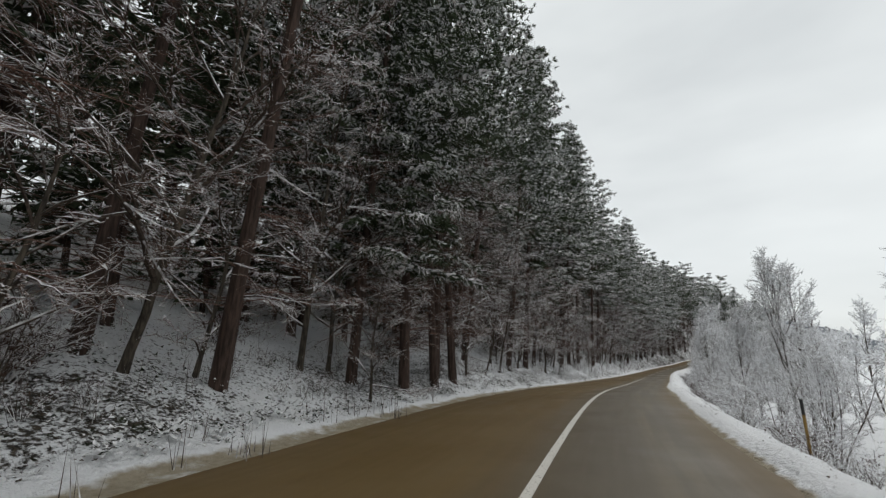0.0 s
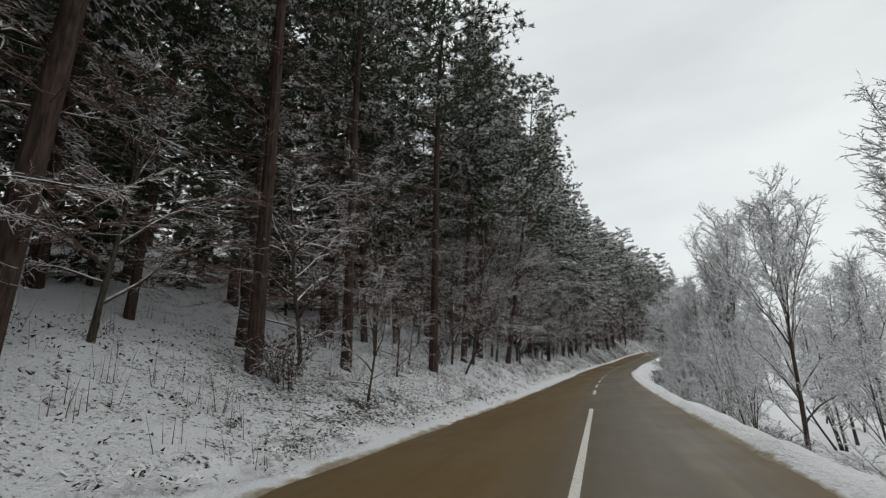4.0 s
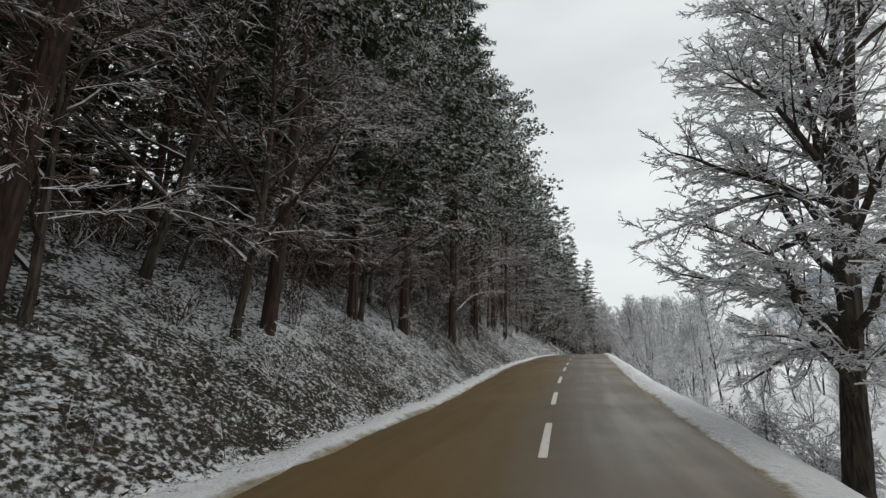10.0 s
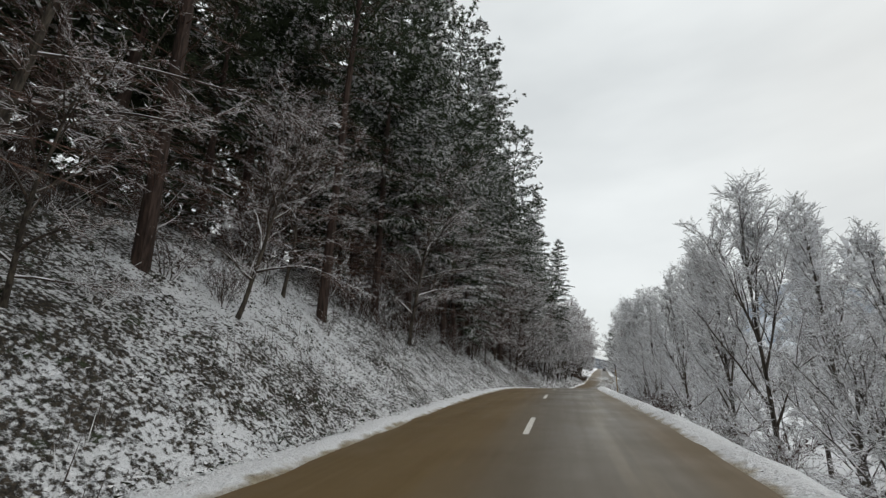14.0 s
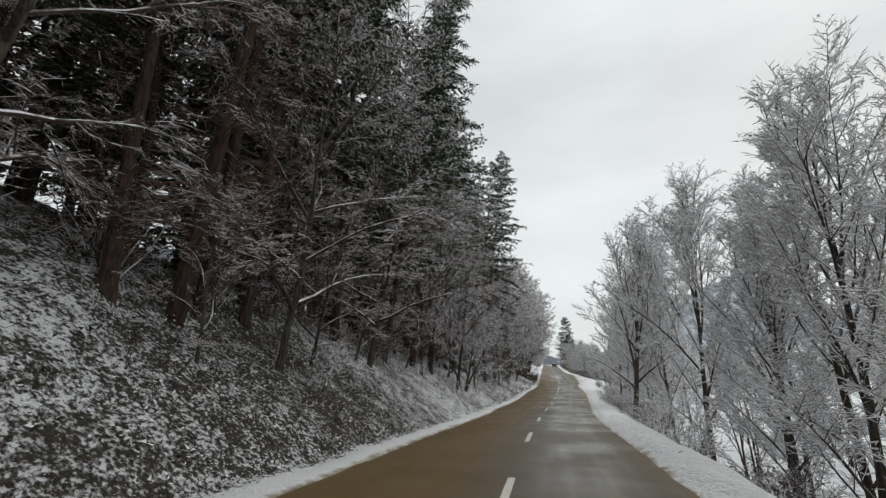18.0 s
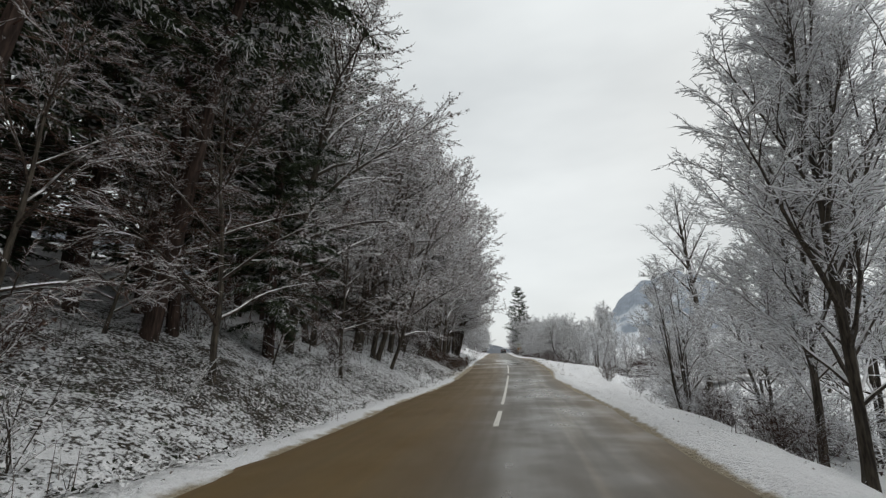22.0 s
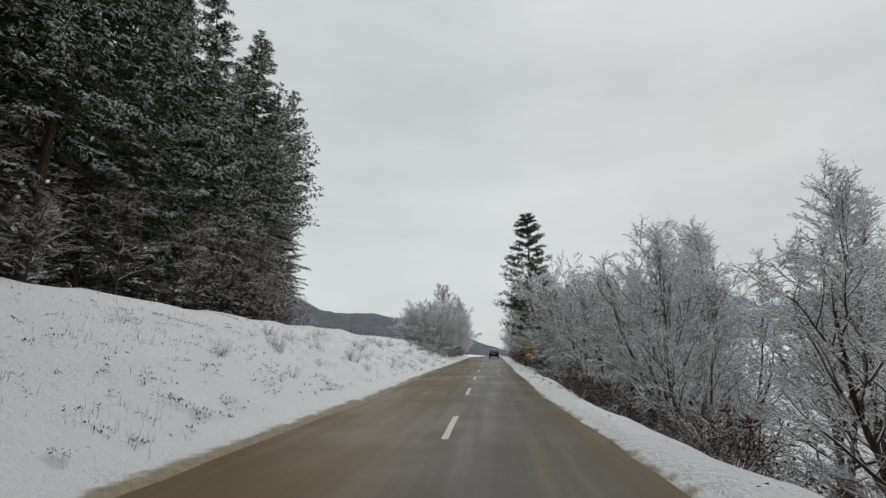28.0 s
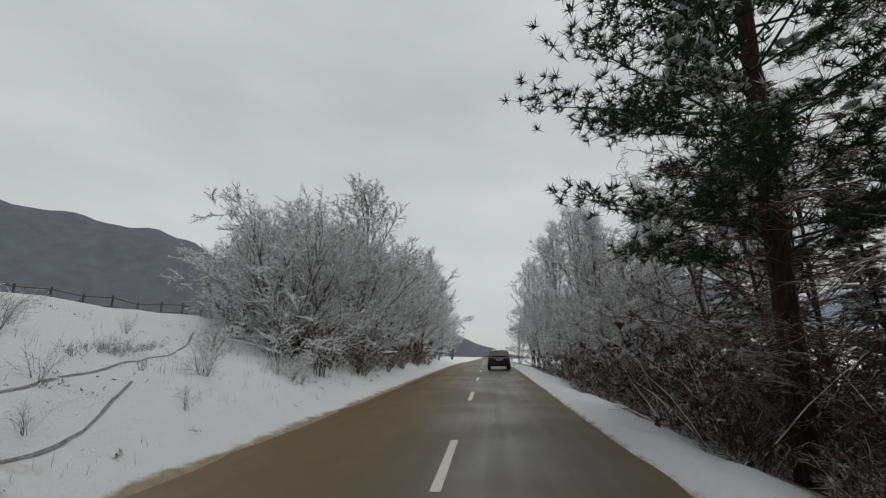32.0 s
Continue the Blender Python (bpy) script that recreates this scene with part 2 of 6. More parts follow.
# ---------------- the lie of the land ----------------
ROAD = [
    (-2.71, -139.98, 0.00), (-1.72, -59.99, 0.00), (-1.32, -24.99, 0.00), (-0.99, 0.00, 0.00),
    (-0.00, 20.04, -0.29), (2.59, 39.90, -1.02), (5.60, 59.69, -1.59), (8.83, 79.44, -1.95),
    (13.00, 99.02, -2.11), (17.01, 113.50, -2.01), (21.99, 127.67, -1.74), (29.44, 146.24, -0.95),
    (37.28, 164.65, -0.43), (45.61, 182.85, -0.39), (54.73, 200.69, -1.12), (64.60, 218.12, -2.10),
    (75.11, 235.14, -2.81), (85.57, 252.18, -2.92), (95.81, 269.34, -2.51), (105.61, 286.76, -2.00),
    (115.18, 304.31, -1.81), (124.72, 321.88, -1.58), (136.82, 343.76, -1.20), (153.71, 374.43, -0.68),
    (182.35, 427.15, -0.68), (230.00, 515.06, -0.68), (315.70, 673.35, -0.68), (506.13, 1025.11, -0.68),
]


def spline(points, step=1.0):
    """A smooth line through points, walked at even steps: places and their distance along the line."""
    p = np.array(points, float)
    knots = np.r_[0, np.cumsum(np.linalg.norm(np.diff(p, axis=0), axis=1))]
    slope = np.gradient(p, knots, axis=0)
    u = np.arange(0, knots[-1], step)
    i = np.clip(np.searchsorted(knots, u, "right") - 1, 0, len(p) - 2)
    h = (knots[i + 1] - knots[i])[:, None]
    w = ((u - knots[i])[:, None]) / h
    out = ((2 * w**3 - 3 * w**2 + 1) * p[i] + (w**3 - 2 * w**2 + w) * h * slope[i]
           + (3 * w**2 - 2 * w**3) * p[i + 1] + (w**3 - w**2) * h * slope[i + 1])
    return out, u


LINE, LONG = spline(ROAD)
LONG = LONG - 140.0                     # 0 lies where the drive begins
AHEAD = np.gradient(LINE[:, :2], axis=0)
AHEAD /= np.linalg.norm(AHEAD, axis=1)[:, None]
NEAR_SIDE = np.stack([AHEAD[:, 1], -AHEAD[:, 0]], 1)
FAR_SIDE = np.array([math.cos(radians(-20)), math.sin(radians(-20))])


def table(s, *pairs):
    return np.interp(s, [a for a, _ in pairs], [b for _, b in pairs])


def ripple(x, y, size, seed=0.0):
    """Cheap smooth unevenness between -1 and 1, for arrays."""
    x, y = np.asarray(x) / size + seed, np.asarray(y) / size - seed
    return (np.sin(x * 2.1 + 1.3 * np.sin(y * 1.7 + seed)) + np.sin(y * 2.6 + 1.1 * np.sin(x * 1.9)) + np.sin((x + y) * 1.3 + seed * 3)) / 3


def patchy(x, y, size, seed=0):
    """Uneven patches between 0 and 1 from a lattice of random values, for arrays."""
    grid = np.random.default_rng(seed).random((257, 257))
    x, y = np.asarray(x, float) / size + 1000.3, np.asarray(y, float) / size + 1000.7
    i, j = np.floor(x).astype(int), np.floor(y).astype(int)
    u, v = x - i, y - j
    u, v = u * u * (3 - 2 * u), v * v * (3 - 2 * v)
    i, j, p, q = i % 256, j % 256, (i + 1) % 256, (j + 1) % 256
    return (grid[i, j] * (1 - u) + grid[p, j] * u) * (1 - v) + (grid[i, q] * (1 - u) + grid[p, q] * u) * v


def smooth(a, lo, hi):
    u = np.clip((a - lo) / (hi - lo), 0, 1)
    return u * u * (3 - 2 * u)



def left_edge(s):
    """Where the asphalt ends on the wooded side."""
    return table(s, (-60, -4.6), (0, -5.0), (12, -4.85), (21, -4.35), (33, -4.2), (43, -4.3), (57, -3.95), (75, -3.05), (82, -2.95), (95, -2.85), (100, -3.2), (107, -3.15), (115, -3.05), (122, -3.32), (131, -3.1), (144, -3.5), (150, -3.5), (156, -3.25), (162, -3.4), (168, -3.1), (188, -3.05), (192, -3.25), (203, -3.5), (213, -3.2), (233, -3.1), (238, -3.45), (256, -3.66), (267, -3.85), (278, -3.2), (289, -3.3), (302, -3.6), (307, -3.75), (318, -3.55), (336, -3.05), (344, -3.25), (354, -3.62), (366, -3.5), (374, -3.4), (400, -3.2))


def right_edge(s):
    """Where the asphalt ends on the valley side."""
    return table(s, (-60, 2.8), (13, 2.82), (23, 2.98), (37, 2.62), (50, 2.75), (77, 2.5), (85, 2.38), (100, 2.12), (104, 2.3), (109, 2.45), (123, 2.35), (131, 2.6), (145, 2.8), (155, 2.86), (162, 3.04), (174, 3.08), (190, 2.6), (201, 2.7), (212, 2.6), (217, 2.77), (234, 2.77), (239, 2.9), (251, 3.05), (265, 3.25), (279, 2.72), (287, 3.1), (303, 3.2), (313, 3.4), (337, 2.63), (346, 2.78), (354, 2.66), (366, 2.85), (374, 2.72), (400, 2.8))



def relief(s, d):
    """Height of the ground over the road's own level, s metres along it and d to its right."""
    s, d = np.broadcast_arrays(np.asarray(s, float), np.asarray(d, float))
    bank = table(s, (-60, .36), (0, .36), (40, .42), (70, .44), (105, .55), (125, .80), (160, .85), (212, .85), (235, .62), (265, .52), (290, .42), (308, .40), (400, .36), (440, .2), (700, .15))
    wide = table(s, (-60, 4), (0, 4), (40, 5), (70, 6), (105, 5), (125, 5), (160, 6), (215, 6), (235, 5), (265, 4.5), (300, 4), (312, 4.5), (326, 9), (400, 8), (440, 4), (700, 4))
    upper = table(s, (-60, .32), (70, .38), (105, .42), (215, .42), (265, .34), (300, .30), (316, .26), (328, .10), (385, .06), (440, .03), (700, .02))
    out = -d
    verge = table(s, (0, .35), (30, .4), (60, .45), (80, .5), (130, .9), (215, .9), (290, 1.3), (310, .8), (400, .8))
    a = out + left_edge(s) - verge
    left = np.where(a > 0, bank * np.minimum(a, wide) + upper * np.clip(a - wide, 0, 55) + 0.12 * np.clip(a - wide - 55, 0, 400), 0)
    left = left + smooth(a, 0, 2.5) * (0.16 * ripple(s, d, 1.3, 2) + 0.28 * ripple(s, d, 4.5, 5)) * np.where(s > 318, 0.85, 1) + smooth(a, 0, 2) * np.where(s > 318, 0.08, 0.05) * ripple(s, d, 0.6, 13)
    lip = 0.05 + 0.07 * (1 + ripple(s, d, 0.9, 1)) + 0.05 * ripple(s, d, 0.35, 4)
    jag_l = 0.07 * ripple(s, 0 * s, 0.8, 3) + 0.06 * ripple(s, 0 * s, 3.1, 7)
    left = left + lip * smooth(out + left_edge(s) - jag_l, -0.15, 0.5)
    drop = table(s, (-60, 1.8), (40, 2.2), (70, 2.8), (105, 3.0), (160, 3.6), (200, 3.2), (235, 2.6), (262, 1.6), (280, 1.0), (296, 1.2), (325, 2.2), (350, 2.2), (365, 1.2), (400, .9), (700, .8))
    flat = table(s, (-60, .45), (12, .5), (40, .5), (77, .55), (100, .5), (112, .8), (122, .4), (131, .7), (145, .5), (162, .45), (190, .5), (200, .75), (212, .8), (220, 1.2), (234, 1.55), (241, 1.35), (256, 1.0), (264, 1.2), (273, 1.4), (280, 2.0), (285, 3.4), (292, 3.6), (303, 1.7), (310, 1.35), (337, .75), (346, 1.0), (358, 1.15), (371, .6), (400, 1.0))
    b = d - right_edge(s) - flat
    right = -drop * smooth(b, -0.2, 4.2) - 0.035 * np.clip(b, 0, 30) + 0.11 * np.clip(b - 170, 0, 600)
    brook = smooth(s, 250, 270) * (1 - smooth(s, 350, 365))
    right = right - 1.5 * brook * np.exp(-((d - 15.5 - 1.2 * ripple(s, 0 * s, 14)) / 3.2) ** 2)
    right = right + smooth(b, 0, 2) * (0.13 * ripple(s, d, 1.5, 6) + 0.25 * ripple(s, d, 5, 8))
    jag_r = 0.06 * ripple(s, 0 * s, 0.9, 9) + 0.06 * ripple(s, 0 * s, 3.6, 11)
    right = right + (lip + 0.05) * smooth(d - right_edge(s) - jag_r, -0.15, 0.55)
    under = -0.07
    return under + np.where(d < 0, left, right)


def spot(s, d, lift=0.0):
    """World places for metres along and to the right of the road; lift is over the ground."""
    s, d = np.broadcast_arrays(np.asarray(s, float), np.asarray(d, float))
    x, y, z = (np.interp(s, LONG, LINE[:, k]) for k in range(3))
    near = np.clip(d, -25, 25)
    nx, ny = np.interp(s, LONG, NEAR_SIDE[:, 0]), np.interp(s, LONG, NEAR_SIDE[:, 1])
    px = x + nx * near + FAR_SIDE[0] * (d - near)
    py = y + ny * near + FAR_SIDE[1] * (d - near)
    return np.stack([px, py, z + relief(s, d) + lift], -1)


def heading(s):
    return math.degrees(math.atan2(-np.interp(s, LONG, AHEAD[:, 0]), np.interp(s, LONG, AHEAD[:, 1])))


# ---- land ends ----


def mesh_object(name, verts, faces, material, parent=None, label="", smooth_faces=False):
    me = bpy.data.meshes.new(name)
    me.from_pydata(np.asarray(verts).tolist(), [], faces if isinstance(faces, list) else np.asarray(faces).tolist())
    for m in material if isinstance(material, (list, tuple)) else [material]:
        me.materials.append(m)
    if smooth_faces:
        me.shade_smooth()
    ob = new(name, me)
    if parent:
        ob.parent = parent
    if label:
        tagged(ob, label)
    return ob


def grid_faces(rows, cols):
    i = np.arange(rows - 1)[:, None] * cols + np.arange(cols - 1)[None, :]
    return np.stack([i, i + 1, i + cols + 1, i + cols], -1).reshape(-1, 4)


def on_sheet(s, d, lift):
    """Places on the ground sheet itself, between its grid points."""
    i = np.clip(np.searchsorted(S_GRID, s) - 1, 0, len(S_GRID) - 2)
    j = np.clip(np.searchsorted(D_GRID, d) - 1, 0, len(D_GRID) - 2)
    u = ((s - S_GRID[i]) / (S_GRID[i + 1] - S_GRID[i]))[:, None]
    v = ((d - D_GRID[j]) / (D_GRID[j + 1] - D_GRID[j]))[:, None]
    p = [spot(S_GRID[i + a], D_GRID[j + b]) for a in (0, 1) for b in (0, 1)]
    return (p[0] * (1 - v) + p[1] * v) * (1 - u) + (p[2] * (1 - v) + p[3] * v) * u + (0, 0, lift)


def float_attribute(ob, name, values):
    ob.data.attributes.new(name, "FLOAT", "POINT").data.foreach_set("value", np.asarray(values, np.float32).ravel())


def empty(name):
    return new(name)


# ground: one sheet, fine beside the road, coarse far away
S_GRID = np.r_[np.arange(-140, -10, 6.0), np.arange(-10, 385, 0.9), np.arange(385, 470, 3.0), np.arange(470, 1150, 25.0)]
D_GRID = np.r_[-700, -400, -250, -160, -110, np.arange(-85, -28, 4.0), np.arange(-28, -14, 1.2), np.arange(-14, -6.1, 0.5), np.arange(-6.1, -2.5, 0.14),
               np.arange(-2.4, 1.6, 1.2), np.arange(1.7, 4.6, 0.14), np.arange(4.6, 10, 0.5), np.arange(10, 24, 1.2), np.arange(24, 80, 4.0), 95, 120, 160, 220, 300, 450, 700]
SS, DD = np.meshgrid(S_GRID, D_GRID, indexing="ij")
ground = tagged(mesh_object("ground", spot(SS, DD).reshape(-1, 3), grid_faces(len(S_GRID), len(D_GRID)), MAT_GROUND, smooth_faces=True),
                "snow-covered ground with dark leaf litter on the wooded bank", "ground", kind="structure")
bank_zone = smooth(left_edge(SS) - DD, 0.3, 1.0) * table(SS, (0, 1.15), (25, 1.12), (40, 1.08), (60, 1.1), (76, 1.05), (100, 1.0), (110, 1.2), (116, 1.15), (123, 1.2), (133, 1.3), (142, 1.42), (150, 1.4), (158, 1.24), (175, 1.18), (190, 1.26), (205, 1.24), (216, 1.32), (226, 1.32), (231, 1.12), (241, 1.08), (248, 1.24), (258, 1.26), (270, 1.1), (280, 1.2), (289, 1.3), (297, 1.35), (304, 1.0)) * (1 + table(SS, (90, -.25), (108, .12), (140, .2), (215, .14), (245, .02), (268, -.15)) * smooth(-DD, 7, 11)) * (1 - smooth(SS, 308, 322))
float_attribute(ground, "litter", np.maximum(bank_zone, table(SS, (250, .85), (262, .8), (280, .8), (287, .3), (300, .4), (312, .8), (345, .95), (352, 1.3), (395, 1.3)) * smooth(DD - right_edge(SS), table(SS, (0, 1.0), (345, 1.2), (372, .6), (400, .6)), 2.4) * (1 - 0.55 * smooth(DD, 9, 14)) * (1 - smooth(DD, 30, 60))) + 0.3 * smooth(SS, 385, 420) * smooth(np.abs(DD), 4, 6))
float_attribute(ground, "dirt", 0.75 * (1 - smooth(np.maximum(DD - right_edge(SS), left_edge(SS) - DD), 0.0, 0.4))
                + 0.35 * smooth(DD, 0, 1) * (1 - smooth(DD - right_edge(SS), 0.05, 0.3)) * (1 - smooth(SS, 128, 140) + smooth(SS, 240, 250) * (1 - smooth(SS, 300, 315)))
                + 0.55 * smooth(-DD, 3, 3.6) * (1 - smooth(-DD, 4.4, 5.4)) * smooth(SS, 276, 283) * (1 - smooth(SS, 294, 300))
                + 0.5 * (1 - smooth(left_edge(SS) - DD, 0.25, 0.8)) * (DD < 0) * smooth(SS, 318, 328) * (1 - 0.6 * smooth(SS, 346, 352))
                + 0.4 * smooth(DD, 2.9, 3.1) * (1 - smooth(DD, 3.7, 4.4)) * smooth(SS, 278, 284) * (1 - smooth(SS, 312, 322))
                + 0.7 * np.exp(-((SS - 370.4) / 1.0) ** 2 - ((DD + 4.9) / 0.6) ** 2))

# road: an asphalt strip with a slight crown
R_S, R_W = np.r_[np.arange(-140, -10, 5.0), np.arange(-10, 400, 1.0), np.arange(400, 1100, 8.0)], np.linspace(0, 1, 28)
RS, RD = np.meshgrid(R_S, R_W, indexing="ij")
RD = (left_edge(RS) - 0.3) * (1 - RD) + (right_edge(RS) + 0.3) * RD


def road_level(s, d):
    p = spot(s, d)
    p[..., 2] = np.interp(s, LONG, LINE[:, 2]) - 0.0035 * np.asarray(d) ** 2
    return p


road = tagged(mesh_object("road", road_level(RS, RD).reshape(-1, 3), grid_faces(*RS.shape), MAT_ASPHALT, smooth_faces=True),
              "wet dark asphalt country road with a brown film of mud", "road", kind="structure")
float_attribute(road, "across", RD)
float_attribute(road, "along", RS)
float_attribute(road, "puddle", smooth(RS, 290, 298) * (1 - smooth(RS, 312, 320)) + 0.5 * smooth(RS, 205, 225) * (1 - smooth(RS, 276, 288)) * smooth(RD, -0.5, 0.8))


def stripe(s0, s1, d=0.0, width=0.13):
    n = max(2, int((s1 - s0) / 1.0) + 1)
    s = np.linspace(s0, s1, n)
    a, b = road_level(s, s * 0 + d - width / 2), road_level(s, s * 0 + d + width / 2)
    a[:, 2] += 0.006
    b[:, 2] += 0.006
    v = np.stack([a, b], 1).reshape(-1, 3)
    mesh_object("centre_line", v, grid_faces(n, 2), MAT_PAINT, road)


stripe(-60, 64.0)
DASHES = [70.9, 76.6, 82.1, 88.2, 94.2, 100.3, 106.4, 112.4, 118.1, 124.0, 129.8, 135.8, 142.0, 147.1, 153.7, 161.4, 171.3, 181.2, 191.0,
          200.8, 210.5, 218.8, 227.0, 236.0, 244.6, 253.0, 261.3, 302.7, 311.6, 320.0, 328.4, 336.7, 345.2, 354.0, 363.2, 371.7]
for s0 in DASHES + [380.8 + 9.0 * k for k in range(14)]:
    stripe(s0, s0 + 2.9)
stripe(266.0, 282.0, width=0.11)
stripe(284.5, 296.0, width=0.12)

# ---------------- trees ----------------


class Mesher:
    """Collects tapered tubes, blades and lumps into one list of points and faces."""

    def __init__(self):
        self.v, self.f, self.n = [], [], 0

    def add(self, verts, faces):
        self.v.append(np.asarray(verts, float))
        self.f += [[i + self.n for i in face] for face in faces]
        self.n += len(verts)

    def tube(self, path, radii, sides):
        path = np.asarray(path, float)
        along = np.gradient(path, axis=0)
        along /= np.linalg.norm(along, axis=1)[:, None] + 1e-9
        side = np.cross(along, np.where(np.abs(along[:, 2:3]) < 0.9, [[0, 0, 1.0]], [[1.0, 0, 0]]))
        side /= np.linalg.norm(side, axis=1)[:, None] + 1e-9
        over = np.cross(side, along)
        turn = np.arange(sides) * 2 * math.pi / sides + math.pi / 2
        ring = path[:, None] + (side[:, None] * np.cos(turn)[None, :, None] + over[:, None] * np.sin(turn)[None, :, None]) * np.asarray(radii)[:, None, None]
        n, faces = len(path), []
        for i in range(n - 1):
            for k in range(sides):
                a, b = i * sides + k, i * sides + (k + 1) % sides
                faces.append([a, b, b + sides, a + sides])
        self.add(ring.reshape(-1, 3), faces)

    def lump(self, centre, size, rng):
        """A low lump of earth."""
        turn, lift = rng.random() * 6.28, rng.uniform(0.4, 0.8)
        pts = []
        for grow, z in ((1.0, -0.35), (0.72, lift * 0.55)):
            for a in np.arange(5) * 1.2566:
                r = grow * rng.uniform(0.7, 1.3)
                pts.append((centre[0] + math.cos(turn + a) * size[0] * r, centre[1] + math.sin(turn + a) * size[1] * r, centre[2] + size[2] * z))
        pts.append((centre[0], centre[1], centre[2] + size[2] * lift))
        top = len(pts) - 1
        self.add(pts, [[k, (k + 1) % 5, 5 + (k + 1) % 5, 5 + k] for k in range(5)] + [[5 + k, 5 + (k + 1) % 5, top] for k in range(5)])

    def tris(self, corners):
        """Loose triangles, an array of n x 3 x 3."""
        corners = np.asarray(corners, float).reshape(-1, 3)
        self.v.append(corners)
        self.f += (np.arange(len(corners)).reshape(-1, 3) + self.n).tolist()
        self.n += len(corners)

    def make(self, name, material, parent, label="", kind=""):
        ob = mesh_object(name, np.concatenate(self.v), self.f, material, parent, label)
        return tagged(ob, kind=kind)


def cross(a, b):
    return np.array((a[1] * b[2] - a[2] * b[1], a[2] * b[0] - a[0] * b[2], a[0] * b[1] - a[1] * b[0]))


def unit(v):
    return v / (math.sqrt(v[0] * v[0] + v[1] * v[1] + v[2] * v[2]) + 1e-9)


def crooked(rng, root, way, length, steps, wander, lift=0.0):
    """A bending line from root, which turns a little at every step and rises or droops by lift."""
    pts, way = [np.array(root, float)], unit(np.array(way, float))
    for _ in range(steps):
        way = unit(way + rng.normal(0, wander, 3) + (0, 0, lift))
        pts.append(pts[-1] + way * length / steps)
    return np.array(pts)



def units(v):
    return v / (np.linalg.norm(v, axis=-1, keepdims=True) + 1e-9)


def along_line(lines, w):
    """Places and directions at the shares w of many bent lines of equal count."""
    lines = np.asarray(lines)
    k = lines.shape[1] - 1
    x = np.clip(w * k, 0, k - 1e-6)
    q = x.astype(int)
    i = np.arange(len(lines))[:, None] if w.ndim == 2 else np.arange(len(lines))
    a, b = lines[i, q], lines[i, q + 1]
    return a + (b - a) * (x - q)[..., None], units(b - a)


def ribbons(rng, dark, white, foot, end, width, snow):
    """Twigs, each a thin dark blade with a ridge of snow standing on it, the more the flatter the twig lies."""
    a = units(end - foot)
    over = np.array((0, 0, 1.0)) - a * a[:, 2:3]
    flat = np.linalg.norm(over, axis=1)
    over = units(over / (flat[:, None] + 1e-9) + rng.normal(0, 0.35, a.shape))
    dark.tris(np.stack([foot - over * width, foot + over * width, end], 1))
    clump = 0.75 + 0.55 * np.sin(foot[:, 0] * 2.3 + foot[:, 2] * 1.9) * np.sin(foot[:, 1] * 2.1 - foot[:, 2])
    h = (snow * flat * rng.uniform(0.4, 1.4, len(a)) * clump)[:, None]
    low, top = foot + over * width * 0.5, foot + over * (width * 0.5 + h)
    tip = end + over * h * 0.4
    white.tris(np.concatenate([np.stack([low, end, tip], 1), np.stack([low, tip, top], 1)]))


def cushion(rng, white, centre, fat):
    """Low uneven pillows of snow at many places."""
    n = len(centre)
    turn = rng.random(n) * 6.283
    rim = [centre + np.stack([np.cos(turn + b), np.sin(turn + b), rng.uniform(-0.3, 0.15, n)], 1) * (fat * rng.uniform(0.55, 1.45, n))[:, None] for b in (0, 1.26, 2.51, 3.77, 5.03)]
    top = centre + rng.normal(0, 0.25, (n, 3)) * fat[:, None] * (1, 1, 0) + (0, 0, 1) * (fat * rng.uniform(0.35, 0.7, n))[:, None]
    for b in range(5):
        white.tris(np.stack([rim[b], rim[(b + 1) % 5], top], 1))


